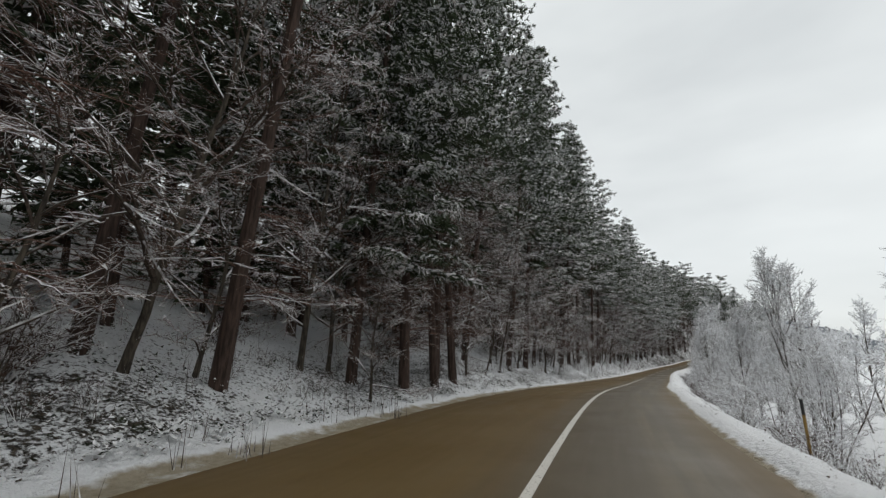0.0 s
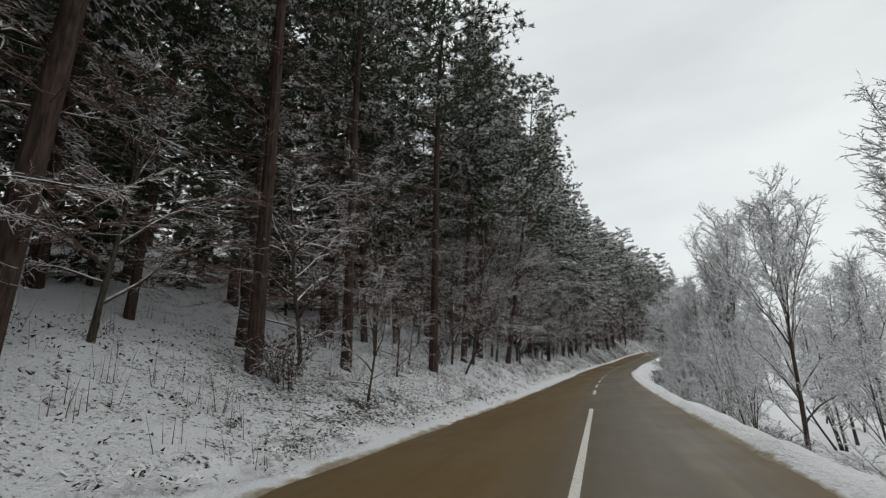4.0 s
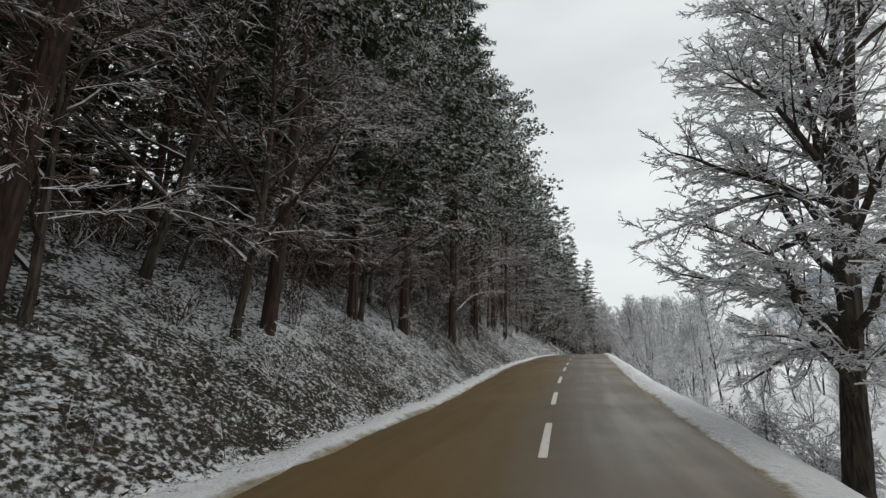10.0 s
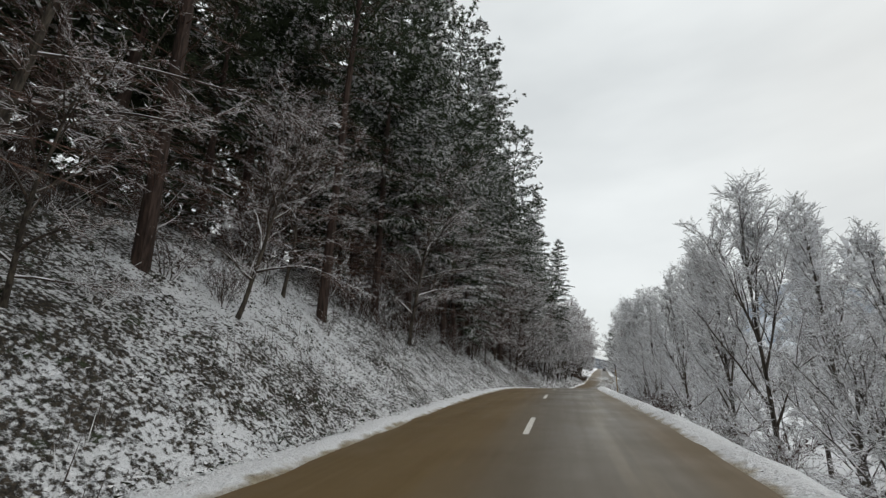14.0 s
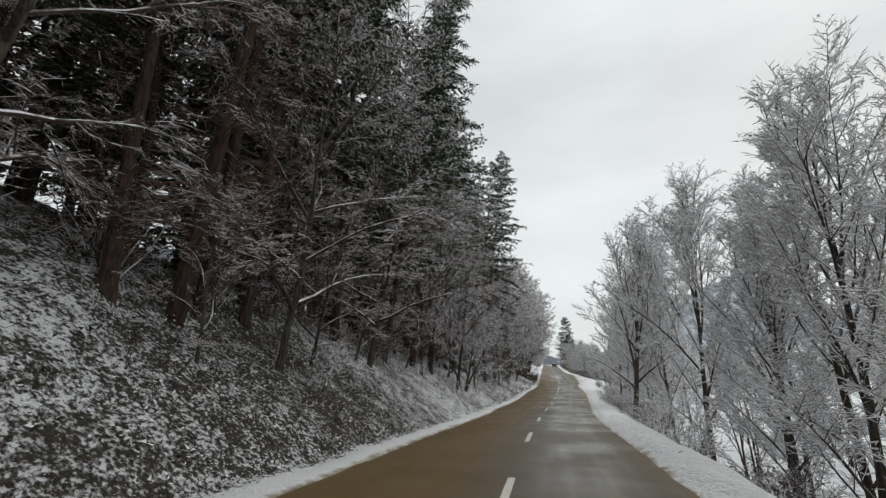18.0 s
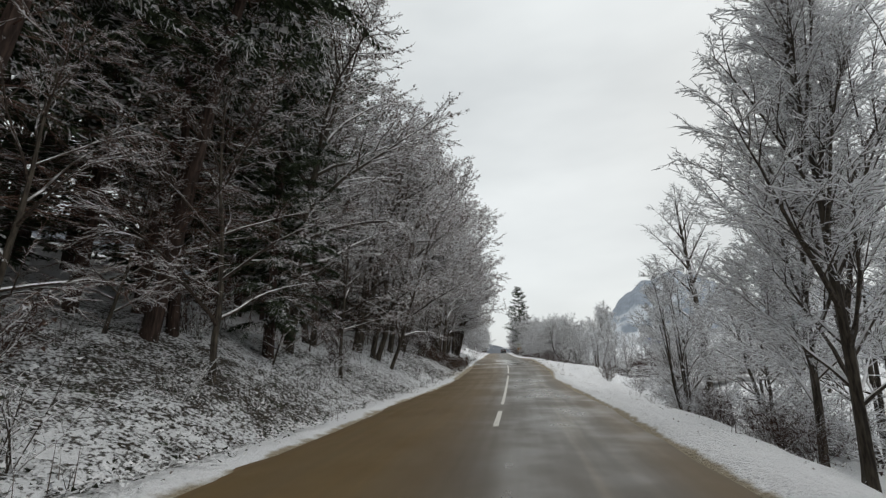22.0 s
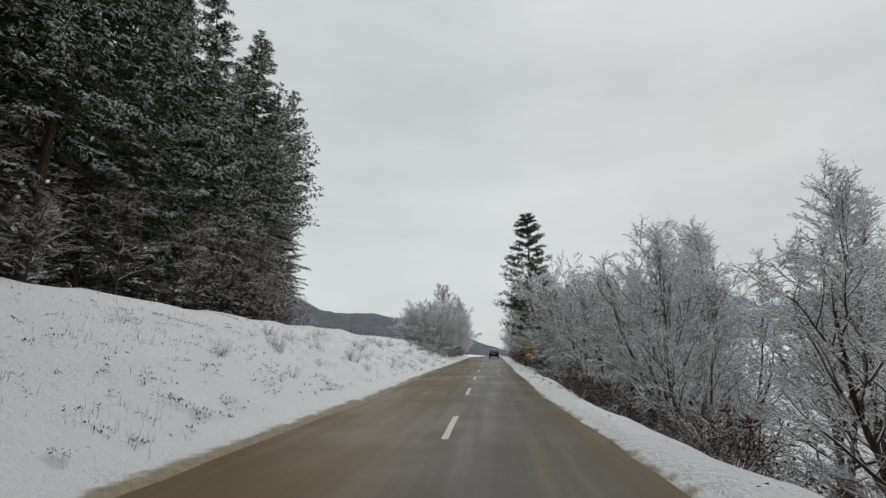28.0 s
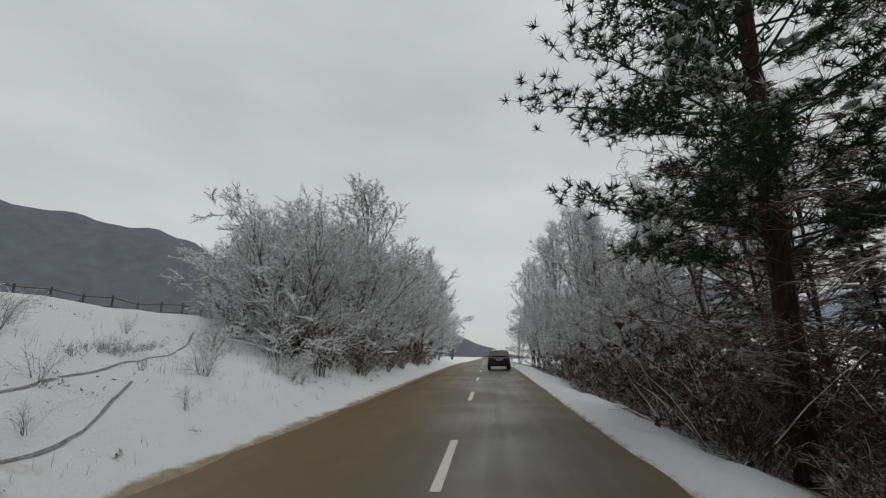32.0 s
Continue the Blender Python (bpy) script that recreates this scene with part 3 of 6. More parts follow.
def broadleaf(seed, name, height, spread, stems=1, first=0.2, points=700, shoots=6, long=0.55, tufts=1, tuft_size=0.024, lean=0.05, splay=0.3, wander=0.045, rise=0.12, thick=1.0, width=1.0, full=0.45, limbs=15, arch=0.05, snow=0.035, leafy=False, spurs=(0.3, 0.55, 0.8), limb_mat=None, twig_mat=None, twist=None, label=""):
    """A bare broadleaf tree: stems, limbs that arch out to a rounded crown, side branches, and fine twigs with snow standing on them."""
    rng = np.random.default_rng(seed)
    tree = empty(name)
    trunk, wood, fine, white = Mesher(), Mesher(), Mesher(), Mesher()
    heavy = thick * (0.0078 * height + 0.02) / (1 if stems == 1 else 1.35)
    arms, sizes = [], []
    turn = rng.random() * 6.28
    for k in range(stems):
        a = rng.random() * 6.28 if stems == 1 else k * 6.283 / stems + rng.normal(0, 0.4)
        tilt = lean if stems == 1 else rng.uniform(0.06, splay)
        h = height * (0.86 if stems == 1 else rng.uniform(0.55, 0.86))
        foot = 0.12 * (stems > 1)
        line = crooked(rng, (math.cos(a) * foot, math.sin(a) * foot, -0.35), (math.cos(a) * tilt, math.sin(a) * tilt, 1), h + 0.35, max(7, int(h / 0.7)), wander, 0.05)
        taper = heavy * np.linspace(1.0, 0.12, len(line)) ** 0.85
        taper[0] *= 1.35
        trunk.tube(line, taper, 7)
        count = max(4, round(limbs / stems))
        for i in range(count):
            u = (i + rng.uniform(0.0, 0.8)) / count
            w = first + (0.97 - first) * u
            x = w * (len(line) - 1)
            q = min(len(line) - 2, int(x))
            root = line[q] + (line[q + 1] - line[q]) * (x - q)
            turn += 2.4 + rng.normal(0, 0.3)
            out = np.array((math.cos(turn), math.sin(turn), 0)) + (0.7 * np.array((math.cos(a), math.sin(a), 0)) if stems > 1 else 0)
            reach = spread * 1.5 * (u + 0.06) ** full * (1 - u * 0.93) ** 0.55 / (1 if stems == 1 else 1.35)
            up = 0.62 + 0.75 * u + rise + rng.normal(0, 0.12)
            size = (reach * 1.15 + 0.5) * rng.uniform(0.8, 1.15)
            arm = crooked(rng, root, unit(out) * math.cos(up) + np.array((0, 0, math.sin(up))), size, 7, (wander if twist is None else twist) * 1.3 + 0.03, -arch * (1 - 0.6 * u))
            wood.tube(arm, max(0.014, min(0.62 * float(np.interp(x, np.arange(len(line)), taper)), 0.012 * size * thick + 0.008)) * np.array([1.15, 1, .86, .72, .58, .44, .3, .12]), 5)
            arms.append(arm)
            sizes.append(size)
        arms.append(np.array([line[-3] + (line[-1] - line[-3]) * e for e in np.linspace(0, 1.25, 8)]))
        sizes.append(height * 0.12)
    # side branches
    total, side_lines = sum(sizes), []
    for arm, size in zip(arms, sizes):
        count = max(4, round(points * 0.30 * size / total))
        for i in range(count):
            w = 0.16 + 0.84 * (i + rng.random()) / count
            q = min(6, int(w * 7))
            root = arm[q] + (arm[q + 1] - arm[q]) * (w * 7 - q)
            axis = unit(arm[q + 1] - arm[q])
            side = unit(cross(axis, (0, 0, 1.0))) * (1 if i % 2 else -1)
            way = axis * 0.8 + side * rng.uniform(0.25, 0.9) + rng.normal(0, 0.42, 3) + (0, 0, 0.15 + rise)
            run = crooked(rng, root, way, (0.3 + 0.42 * size * (1 - 0.72 * w)) * rng.uniform(0.65, 1.3), 3, wander + 0.08, -arch * 0.4)
            wood.tube(run, (0.005 + 0.0045 * size * (1 - 0.6 * w)) * (0.7 + 0.3 * thick) * (0.5 + 0.5 * width) * np.array([1, .8, .55, .2]), 3)
            side_lines.append(run)
    side_lines = np.array(side_lines)
    many = int(shoots * 1.7) + 2
    n = len(side_lines)
    w = 0.12 + 0.88 * (np.arange(many)[None] + rng.random((n, many))) / many
    foot, axis = along_line(side_lines, w)
    side = units(np.cross(axis, (0, 0, 1.0)) + rng.normal(0, 0.3, axis.shape)) * np.where(np.arange(many) % 2, 1, -1)[None, :, None]
    way = units(axis + side * rng.uniform(0.2, 0.85, (n, many, 1)) + rng.normal(0, 0.42, axis.shape) + (0, 0, rise))
    reach = long * rng.uniform(0.4, 1.1, (n, many, 1))
    foot, way, side, reach = (x.reshape(-1, x.shape[-1]) for x in (foot, way, side, reach))
    end = foot + way * reach
    ribbons(rng, fine, white, foot, end, 0.008 * width, snow)
    for e in spurs:
        mid = foot + (end - foot) * e
        tip = mid + units(way + side * rng.choice((-0.5, 0.5), (len(mid), 1)) + rng.normal(0, 0.5, mid.shape)) * reach * 0.42
        ribbons(rng, fine, white, mid, tip, 0.007 * width, snow * 0.85)
    for _ in range(tufts):
        p = foot + (end - foot) * rng.uniform(0.1, 1.0, (len(foot), 1))
        a, b = rng.normal(0, 1, p.shape), rng.normal(0, 1, p.shape)
        size = tuft_size * width * rng.uniform(0.5, 1.3, (len(p), 1))
        (fine if leafy else white).tris(np.stack([p + a * size * 0.6, p - a * size * 0.6, p + b * size], 1))
    trunk.make("trunk", MAT_BARK, tree)
    wood.make("branchwork", limb_mat or MAT_LIMB, tree, "", "stuff")
    fine.make("crown", MAT_WITHERED if leafy else twig_mat or MAT_FINE_TWIG, tree, "", "stuff")
    white.make("lying_snow", MAT_TWIG_SNOW, tree, "fresh snow standing on every twig", "stuff")
    return tagged(tree, label, "tree")


def conifer(seed, name, height, base, reach, whorl=0.75, per=5, sprays=8, droop=-0.10, shape=0.8, tuft=False, fingers=3, snow=0.35, dead=6, thick=1.0, plump=1.0, wide=1.0, veil_mat=None, label=""):
    """A spruce or pine: a straight trunk, whorls of boughs with needle sprays, and pillows of snow on them."""
    rng = np.random.default_rng(seed)
    tree = empty(name)
    trunk, crown, white, veil = Mesher(), Mesher(), Mesher(), Mesher()
    line = crooked(rng, (0, 0, -0.4), (rng.normal(0, 0.02), rng.normal(0, 0.02), 1), height, 8, 0.015)
    r0 = 0.0068 * height * thick + 0.03
    trunk.tube(line, r0 * np.array([1.3, 1, .9, .8, .68, .55, .4, .24, .05]), 8)
    up = np.array((0, 0, 1.0))

    def on(z):
        x = min(7.999, max(0, (z + 0.4) / height * 8))
        return line[int(x)] + (line[int(x) + 1] - line[int(x)]) * (x - int(x))

    sticks = []
    for _ in range(dead):
        z = rng.uniform(0.06 * height, base + 0.15 * height)
        a = rng.random() * 6.28
        stick = crooked(rng, on(z), (math.cos(a), math.sin(a), rng.uniform(-0.1, 0.35)), rng.uniform(0.8, 3.0), 4, 0.13, -0.06)
        veil.tube(stick, [0.016, 0.012, 0.009, 0.006, 0.002], 3)
        sticks.append(stick)
    if sticks:
        w = rng.uniform(0.15, 1.0, (len(sticks), 13))
        foot, axis = along_line(sticks, w)
        side = units(np.cross(axis, up)) * rng.choice((-1, 1), w.shape)[..., None]
        way = units(axis + side * rng.uniform(0.3, 1.0, w.shape)[..., None] + rng.normal(0, 0.2, axis.shape) - (0, 0, 0.12))
        foot, way = foot.reshape(-1, 3), way.reshape(-1, 3)
        ribbons(rng, veil, white, foot, foot + way * rng.uniform(0.2, 0.65, (len(foot), 1)), 0.007, 0.005)
        end = foot + way * 0.3
        ribbons(rng, veil, white, end, end + units(way + rng.normal(0, 0.5, way.shape)) * rng.uniform(0.12, 0.35, (len(foot), 1)), 0.006, 0.004)
    z = base
    while z < height - 0.4:
        u = (z - base) / (height - base)
        long = reach * (1 - u) ** shape * (0.6 + 0.4 * smooth(u, -0.02, 0.15)) + 0.25
        turn = rng.random() * 6.28
        for k in range(per):
            a = turn + k * 6.283 / per + rng.normal(0, 0.25)
            size = long * rng.uniform(0.65, 1.2)
            lift = 0.35 if tuft else 0.12 + 0.5 * u
            bough = crooked(rng, on(z + rng.uniform(-0.3, 0.3)), (math.cos(a), math.sin(a), lift), size, 4, 0.08, droop if not tuft else -0.02)
            crown.tube(bough[::2], np.array([0.035, 0.02, 0.004]) * (0.6 + size * 0.15), 3)
            count = max(5, int(sprays * 2.2 * (0.3 + 0.7 * size / reach)))
            w = (0.34 if tuft else 0.08) + (0.66 if tuft else 0.92) * (np.arange(count) + rng.random(count)) / count
            p, axis = along_line(np.repeat(bough[None], count, 0), w)
            side = units(np.cross(axis, up)) * np.where(np.arange(count) % 2, 1, -1)[:, None]
            laden = rng.random() < snow
            if tuft:
                p = p + (side * rng.uniform(0, 0.34, (count, 1)) + rng.normal(0, 0.10, (count, 3)) + (0, 0, 0.06)) * (0.35 + 0.3 * size)
                for f in range(fingers):
                    way = units(rng.normal(0, 1, (count, 3)) + axis * 0.5 + (0, 0, 0.35))
                    tip = p + way * rng.uniform(0.16, 0.34, (count, 1)) * plump
                    across = units(np.cross(way, rng.normal(0, 1, (count, 3)))) * 0.034 * wide
                    frosted = rng.random(count) < (0.16 if laden else 0.0)
                    leaf = np.stack([p - across, p + across, tip], 1)
                    crown.tris(leaf[~frosted])
                    white.tris(leaf[frosted])
                if laden:
                    q = p[rng.random(count) < 0.7] + (0, 0, 0.07)
                    cushion(rng, white, q, rng.uniform(0.07, 0.2, len(q)) * plump)
                continue
            l = np.minimum(0.62, (0.24 + 0.26 * size * (1 - w))) * rng.uniform(0.65, 1.25, count) * plump
            way = units(axis * 0.7 + side * rng.uniform(0.35, 1.0, (count, 1)) + up * rng.uniform(-0.5, 0.0, (count, 1)))
            across = units(np.cross(way, up + rng.normal(0, 0.5, (count, 3)))) * (l * 0.17 * wide)[:, None]
            mid, tip = p + way * l[:, None] * 0.45, p + way * l[:, None]
            sag = (0, 0, 0.03)
            crown.tris(np.concatenate([np.stack([p, mid + across - sag, tip], 1), np.stack([p, tip, mid - across - sag], 1)]))
            for f in range(fingers):
                foot = p + way * l[:, None] * rng.uniform(0.1, 0.95, (count, 1))
                hang = units(rng.normal(0, 0.45, (count, 3)) + way * 0.5 - up * rng.uniform(0.0, 1.0, (count, 1))) * rng.uniform(0.14, 0.36, (count, 1)) * plump
                flat = units(np.cross(hang, rng.normal(0, 1, (count, 3)))) * 0.024 * wide
                frosted = rng.random(count) < (0.30 if laden else 0.0)
                leaf = np.stack([foot - flat, foot + flat, foot + hang], 1)
                crown.tris(leaf[~frosted])
                white.tris(leaf[frosted])
            if laden:
                for w_snow in (0.2, 0.5, 0.8):
                    m = rng.random(count) < 0.62
                    q = p[m] + way[m] * (l[m] * (w_snow + rng.uniform(-0.12, 0.12, m.sum())))[:, None] + rng.normal(0, 0.02, (m.sum(), 3)) + up * 0.01
                    cushion(rng, white, q, l[m] * rng.uniform(0.08, 0.2, m.sum()))
        z += whorl * rng.uniform(0.8, 1.2)
    trunk.make("trunk", MAT_SPRUCE_BARK, tree)
    if veil.n:
        veil.make("dead_bough", veil_mat or MAT_TWIG_BROWN, tree, "thin dead boughs lined with snow", "stuff")
    crown.make("crown", MAT_NEEDLE, tree, "", "stuff")
    if white.n:
        white.make("lying_snow", MAT_SNOW, tree, "fresh snow lying along the boughs", "stuff")
    return tagged(tree, label, "tree")


def shrub(seed, name, height, stems, twigs, snow, label, material=None, spurs=(0.3, 0.5, 0.7, 0.9)):
    """A many-stemmed leafless bush with snow on its twigs."""
    rng = np.random.default_rng(seed)
    bush = empty(name)
    wood, fine, white = Mesher(), Mesher(), Mesher()
    lines = []
    for _ in range(stems):
        a, tilt = rng.random() * 6.28, rng.uniform(0.1, 0.8)
        line = crooked(rng, (math.cos(a) * 0.15, math.sin(a) * 0.15, -0.15), (math.cos(a) * tilt, math.sin(a) * tilt, 1), height * rng.uniform(0.6, 1.1), 5, 0.14, -0.04)
        wood.tube(line, np.array([.018, .015, .012, .009, .006, .003]) * (0.6 + 0.25 * height), 3)
        lines.append(line)
    w = 0.18 + 0.82 * (np.arange(twigs)[None] + rng.random((stems, twigs))) / twigs
    foot, axis = along_line(lines, w)
    way = units(axis + units(rng.normal(0, 1, axis.shape)) * 0.9)
    foot, way = foot.reshape(-1, 3), way.reshape(-1, 3)
    end = foot + way * height * rng.uniform(0.15, 0.35, (len(foot), 1))
    ribbons(rng, fine, white, foot, end, 0.008, snow)
    for e in spurs:
        mid = foot + (end - foot) * e
        ribbons(rng, fine, white, mid, mid + units(way + rng.normal(0, 0.6, way.shape)) * height * rng.uniform(0.06, 0.18, (len(foot), 1)), 0.007, snow * 0.9)
    for k in range(3):
        p = foot + (end - foot) * rng.random((len(foot), 1))
        size = 0.032
        (fine if material else white).tris(np.stack([p + rng.normal(0, size, p.shape), p + rng.normal(0, size, p.shape), p + rng.normal(0, size, p.shape)], 1))
    wood.make("stem", MAT_LIMB, bush, "", "stuff")
    fine.make("crown", material or MAT_FINE_TWIG, bush, "", "stuff")
    white.make("lying_snow", MAT_TWIG_SNOW, bush, "", "stuff")
    return tagged(bush, label, "shrub")


STOCK = {}
PROTO = {}


def plant(kind, s, d, size=1.0, turn=None, lean=0.0, along=0.0, label="", group="", sink=0.0):
    """Stands a tree or bush of a kind beside the road, leaning by degrees to the road's right or back along it; the first of a kind is built, the others are copied."""
    turn = random.uniform(0, 360) if turn is None else turn
    x, y, z = spot(s, d).tolist()
    h = radians(heading(s))
    tip = Matrix.Rotation(radians(lean + random.gauss(0, 1.3)), 4, (-math.sin(h), math.cos(h), 0)) @ Matrix.Rotation(radians(along + random.gauss(0, 1.3)), 4, (math.cos(h), math.sin(h), 0))
    stretch = Matrix.Diagonal((size, size, size * random.uniform(0.93, 1.07), 1))
    m = Matrix.Translation((x, y, z - sink)) @ tip @ Matrix.Rotation(radians(turn), 4, "Z") @ stretch
    if kind not in PROTO:
        PROTO[kind] = ob = STOCK[kind]()
    else:
        ob = copy_thing(PROTO[kind], Matrix())
    ob.matrix_basis = m
    if label:
        ob["label"] = label
    if group:
        ob["group"] = group
    return ob


PINE = "tall pine with a bare dark trunk and snow-dusted needles"
SPRUCE = "tall dark green spruce with snow lying on its boughs"
BARE = "leafless broadleaf tree with snow along every branch"
for n_ in range(3):
    STOCK["spruce%d" % n_] = lambda n_=n_: conifer(10 + n_, "spruce", 25, 4.5 + 2.2 * n_, 4.4, whorl=0.9, per=6, sprays=18, fingers=6, thick=0.75, snow=0.8, dead=60, label=SPRUCE)
    STOCK["pine%d" % n_] = lambda n_=n_: conifer(20 + n_, "pine", 25, 9 + 1.5 * n_, 4.6, whorl=1.15, per=6, sprays=13, shape=0.42, tuft=True, fingers=11, thick=0.75, dead=85, snow=0.7, label=PINE)
    STOCK["back%d" % n_] = lambda n_=n_: conifer(30 + n_, "spruce", 26, 0.6 + 0.9 * n_, 4.2, whorl=1.4, per=5, sprays=3, fingers=1, snow=0.0, dead=0, plump=1.7, wide=1.9, label="spruce standing deep in the dark forest")
    STOCK["mid%d" % n_] = lambda n_=n_: conifer(35 + n_, "young_spruce", 18, 4.0 + 1.3 * n_, 3.4, whorl=0.9, per=5, sprays=7, fingers=2, snow=0.25, dead=70, plump=1.15, wide=1.1, label="younger spruce in the shade of the tall trees")
    STOCK["low%d" % n_] = lambda n_=n_: conifer(135 + n_, "low_spruce", 9, 0.5, 2.7, whorl=0.6, per=6, sprays=6, fingers=3, snow=0.06, dead=14, plump=1.1, wide=1.3, label="low dark spruce in the shade of the wood")
    STOCK["oak%d" % n_] = lambda n_=n_: broadleaf(48 + n_ * 7, "broadleaf_tree", 15, 5.4, stems=1 + n_ % 2, points=1150, first=0.25, shoots=6, long=0.4, tufts=4, tuft_size=0.04, wander=0.05, thick=1.45, full=0.3, rise=-0.05, splay=0.22, limbs=22, snow=0.043, leafy=True, label="tall broadleaf tree with withered leaves and snow on its twigs")
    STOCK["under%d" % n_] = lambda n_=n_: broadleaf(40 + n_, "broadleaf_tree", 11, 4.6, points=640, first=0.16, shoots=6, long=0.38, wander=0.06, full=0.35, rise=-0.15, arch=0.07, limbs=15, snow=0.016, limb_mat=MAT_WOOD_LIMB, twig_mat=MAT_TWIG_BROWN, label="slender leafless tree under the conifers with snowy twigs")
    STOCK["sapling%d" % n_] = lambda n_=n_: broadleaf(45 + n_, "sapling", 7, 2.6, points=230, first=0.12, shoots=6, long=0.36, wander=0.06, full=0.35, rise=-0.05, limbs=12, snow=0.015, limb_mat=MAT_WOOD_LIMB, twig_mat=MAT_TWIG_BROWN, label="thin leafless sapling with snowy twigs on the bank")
    STOCK["bare%d" % n_] = lambda n_=n_: broadleaf(50 + n_, "broadleaf_tree", 13, 4.4, points=900, first=0.16, shoots=6, long=0.55, tufts=2, tuft_size=0.04, full=0.42, rise=0.25, wander=0.018, lean=0.02, limbs=20, snow=0.044, label=BARE)
    STOCK["spread%d" % n_] = lambda n_=n_: broadleaf(55 + n_, "broadleaf_tree", 8.5, 3.8, stems=3, points=1050, first=0.2, shoots=6, long=0.34, tufts=2, tuft_size=0.034, thick=1.7, wander=0.08, splay=0.45, full=0.42, rise=-0.05, limbs=30, snow=0.022, label="crooked spreading leafless tree with snow along its boughs")
    STOCK["multi%d" % n_] = lambda n_=n_: broadleaf(60 + n_, "multi_stemmed_tree", 9, 3.2, stems=5, points=560, first=0.14, shoots=5, long=0.52, tufts=2, tuft_size=0.04, full=0.34, rise=0.1, splay=0.4, limbs=25, snow=0.042, label="many-stemmed leafless tree white with snow")
    STOCK["alder%d" % n_] = lambda n_=n_: broadleaf(65 + n_, "slender_tree", 14, 2.5, points=420, first=0.1, shoots=5, long=0.6, tufts=2, tuft_size=0.05, width=1.3, full=0.3, rise=0.2, wander=0.02, lean=0.02, limbs=22, snow=0.052, label="slim upright leafless tree white with snow in the valley")
    STOCK["far%d" % n_] = lambda n_=n_: broadleaf(95 + n_, "broadleaf_tree", 13, 3.2, points=120, first=0.12, shoots=2, long=1.2, tufts=2, tuft_size=0.09, width=2.4, full=0.3, rise=0.2, limbs=10, snow=0.10, spurs=(0.4, 0.75), label="leafless snow-covered tree on the valley floor")
    STOCK["dome%d" % n_] = lambda n_=n_: broadleaf(105 + n_, "domed_bush", 5.6, 3.4, stems=7, points=900, first=0.1, shoots=6, long=0.42, tufts=3, tuft_size=0.036, full=0.22, splay=0.8, wander=0.07, rise=0.05, limbs=35, snow=0.028, label="wide domed leafless bush covered with snow")
    STOCK["bush%d" % n_] = lambda n_=n_: shrub(70 + n_, "shrub", 1.8, 12, 8, 0.022, "leafless shrub with snow on its twigs")
    STOCK["brown_bush%d" % n_] = lambda n_=n_: shrub(75 + n_, "shrub", 1.7, 18, 10, 0.010, "dense brown leafless shrub at the foot of the trees", MAT_TANGLE)
    STOCK["brown_scrub%d" % n_] = lambda n_=n_: shrub(85 + n_, "shrub", 1.7, 11, 7, 0.004, "small brown leafless shrub", MAT_TANGLE, (0.4, 0.75))
    STOCK["pale_scrub%d" % n_] = lambda n_=n_: shrub(88 + n_, "shrub", 1.8, 11, 7, 0.022, "small leafless shrub with snow on its twigs", None, (0.4, 0.75))
    STOCK["pale_bush%d" % n_] = lambda n_=n_: shrub(80 + n_, "shrub", 2.6, 15, 10, 0.04, "leafless shrub thickly covered with snow")

STOCK["dark_spruce"] = lambda: conifer(17, "spruce", 24, 1.6, 3.1, whorl=0.7, per=7, sprays=20, droop=-0.16, fingers=9, plump=0.8, wide=0.75, snow=0.22, dead=20, label="dark spruce with hanging boughs down to the bank")
STOCK["broad"] = lambda: broadleaf(120, "broadleaf_tree", 14, 5.6, points=1700, first=0.2, shoots=6, long=0.55, tufts=3, tuft_size=0.04, thick=1.5, wander=0.012, lean=0.0, full=0.32, rise=0.22, limbs=30, snow=0.040, label="big leafless roadside tree with a thick dark trunk and snowy crown")
STOCK["mossy"] = lambda: broadleaf(131, "broadleaf_tree", 16, 3.0, points=700, first=0.12, shoots=5, long=0.55, tufts=2, tuft_size=0.04, thick=1.7, wander=0.012, lean=0.0, full=0.25, rise=0.0, limbs=24, snow=0.04, label="tall leafless tree with mossy bark beside the brook")
STOCK["forked"] = lambda: broadleaf(141, "broadleaf_tree", 16, 6.0, stems=2, points=1200, first=0.3, shoots=6, long=0.5, tufts=5, tuft_size=0.042, thick=2.1, wander=0.05, splay=0.4, full=0.3, rise=-0.05, limbs=22, snow=0.05, leafy=True, label="big forked broadleaf tree with dark trunks and snow along its limbs")
STOCK["gnarled"] = lambda: broadleaf(123, "broadleaf_tree", 16.5, 3.7, stems=2, points=2500, first=0.2, shoots=7, long=0.32, tufts=4, tuft_size=0.034, thick=1.9, wander=0.02, twist=0.09, splay=0.07, full=0.24, rise=-0.1, arch=0.09, limbs=44, snow=0.03, label="gnarled leafless roadside tree with two snow-crusted trunks")


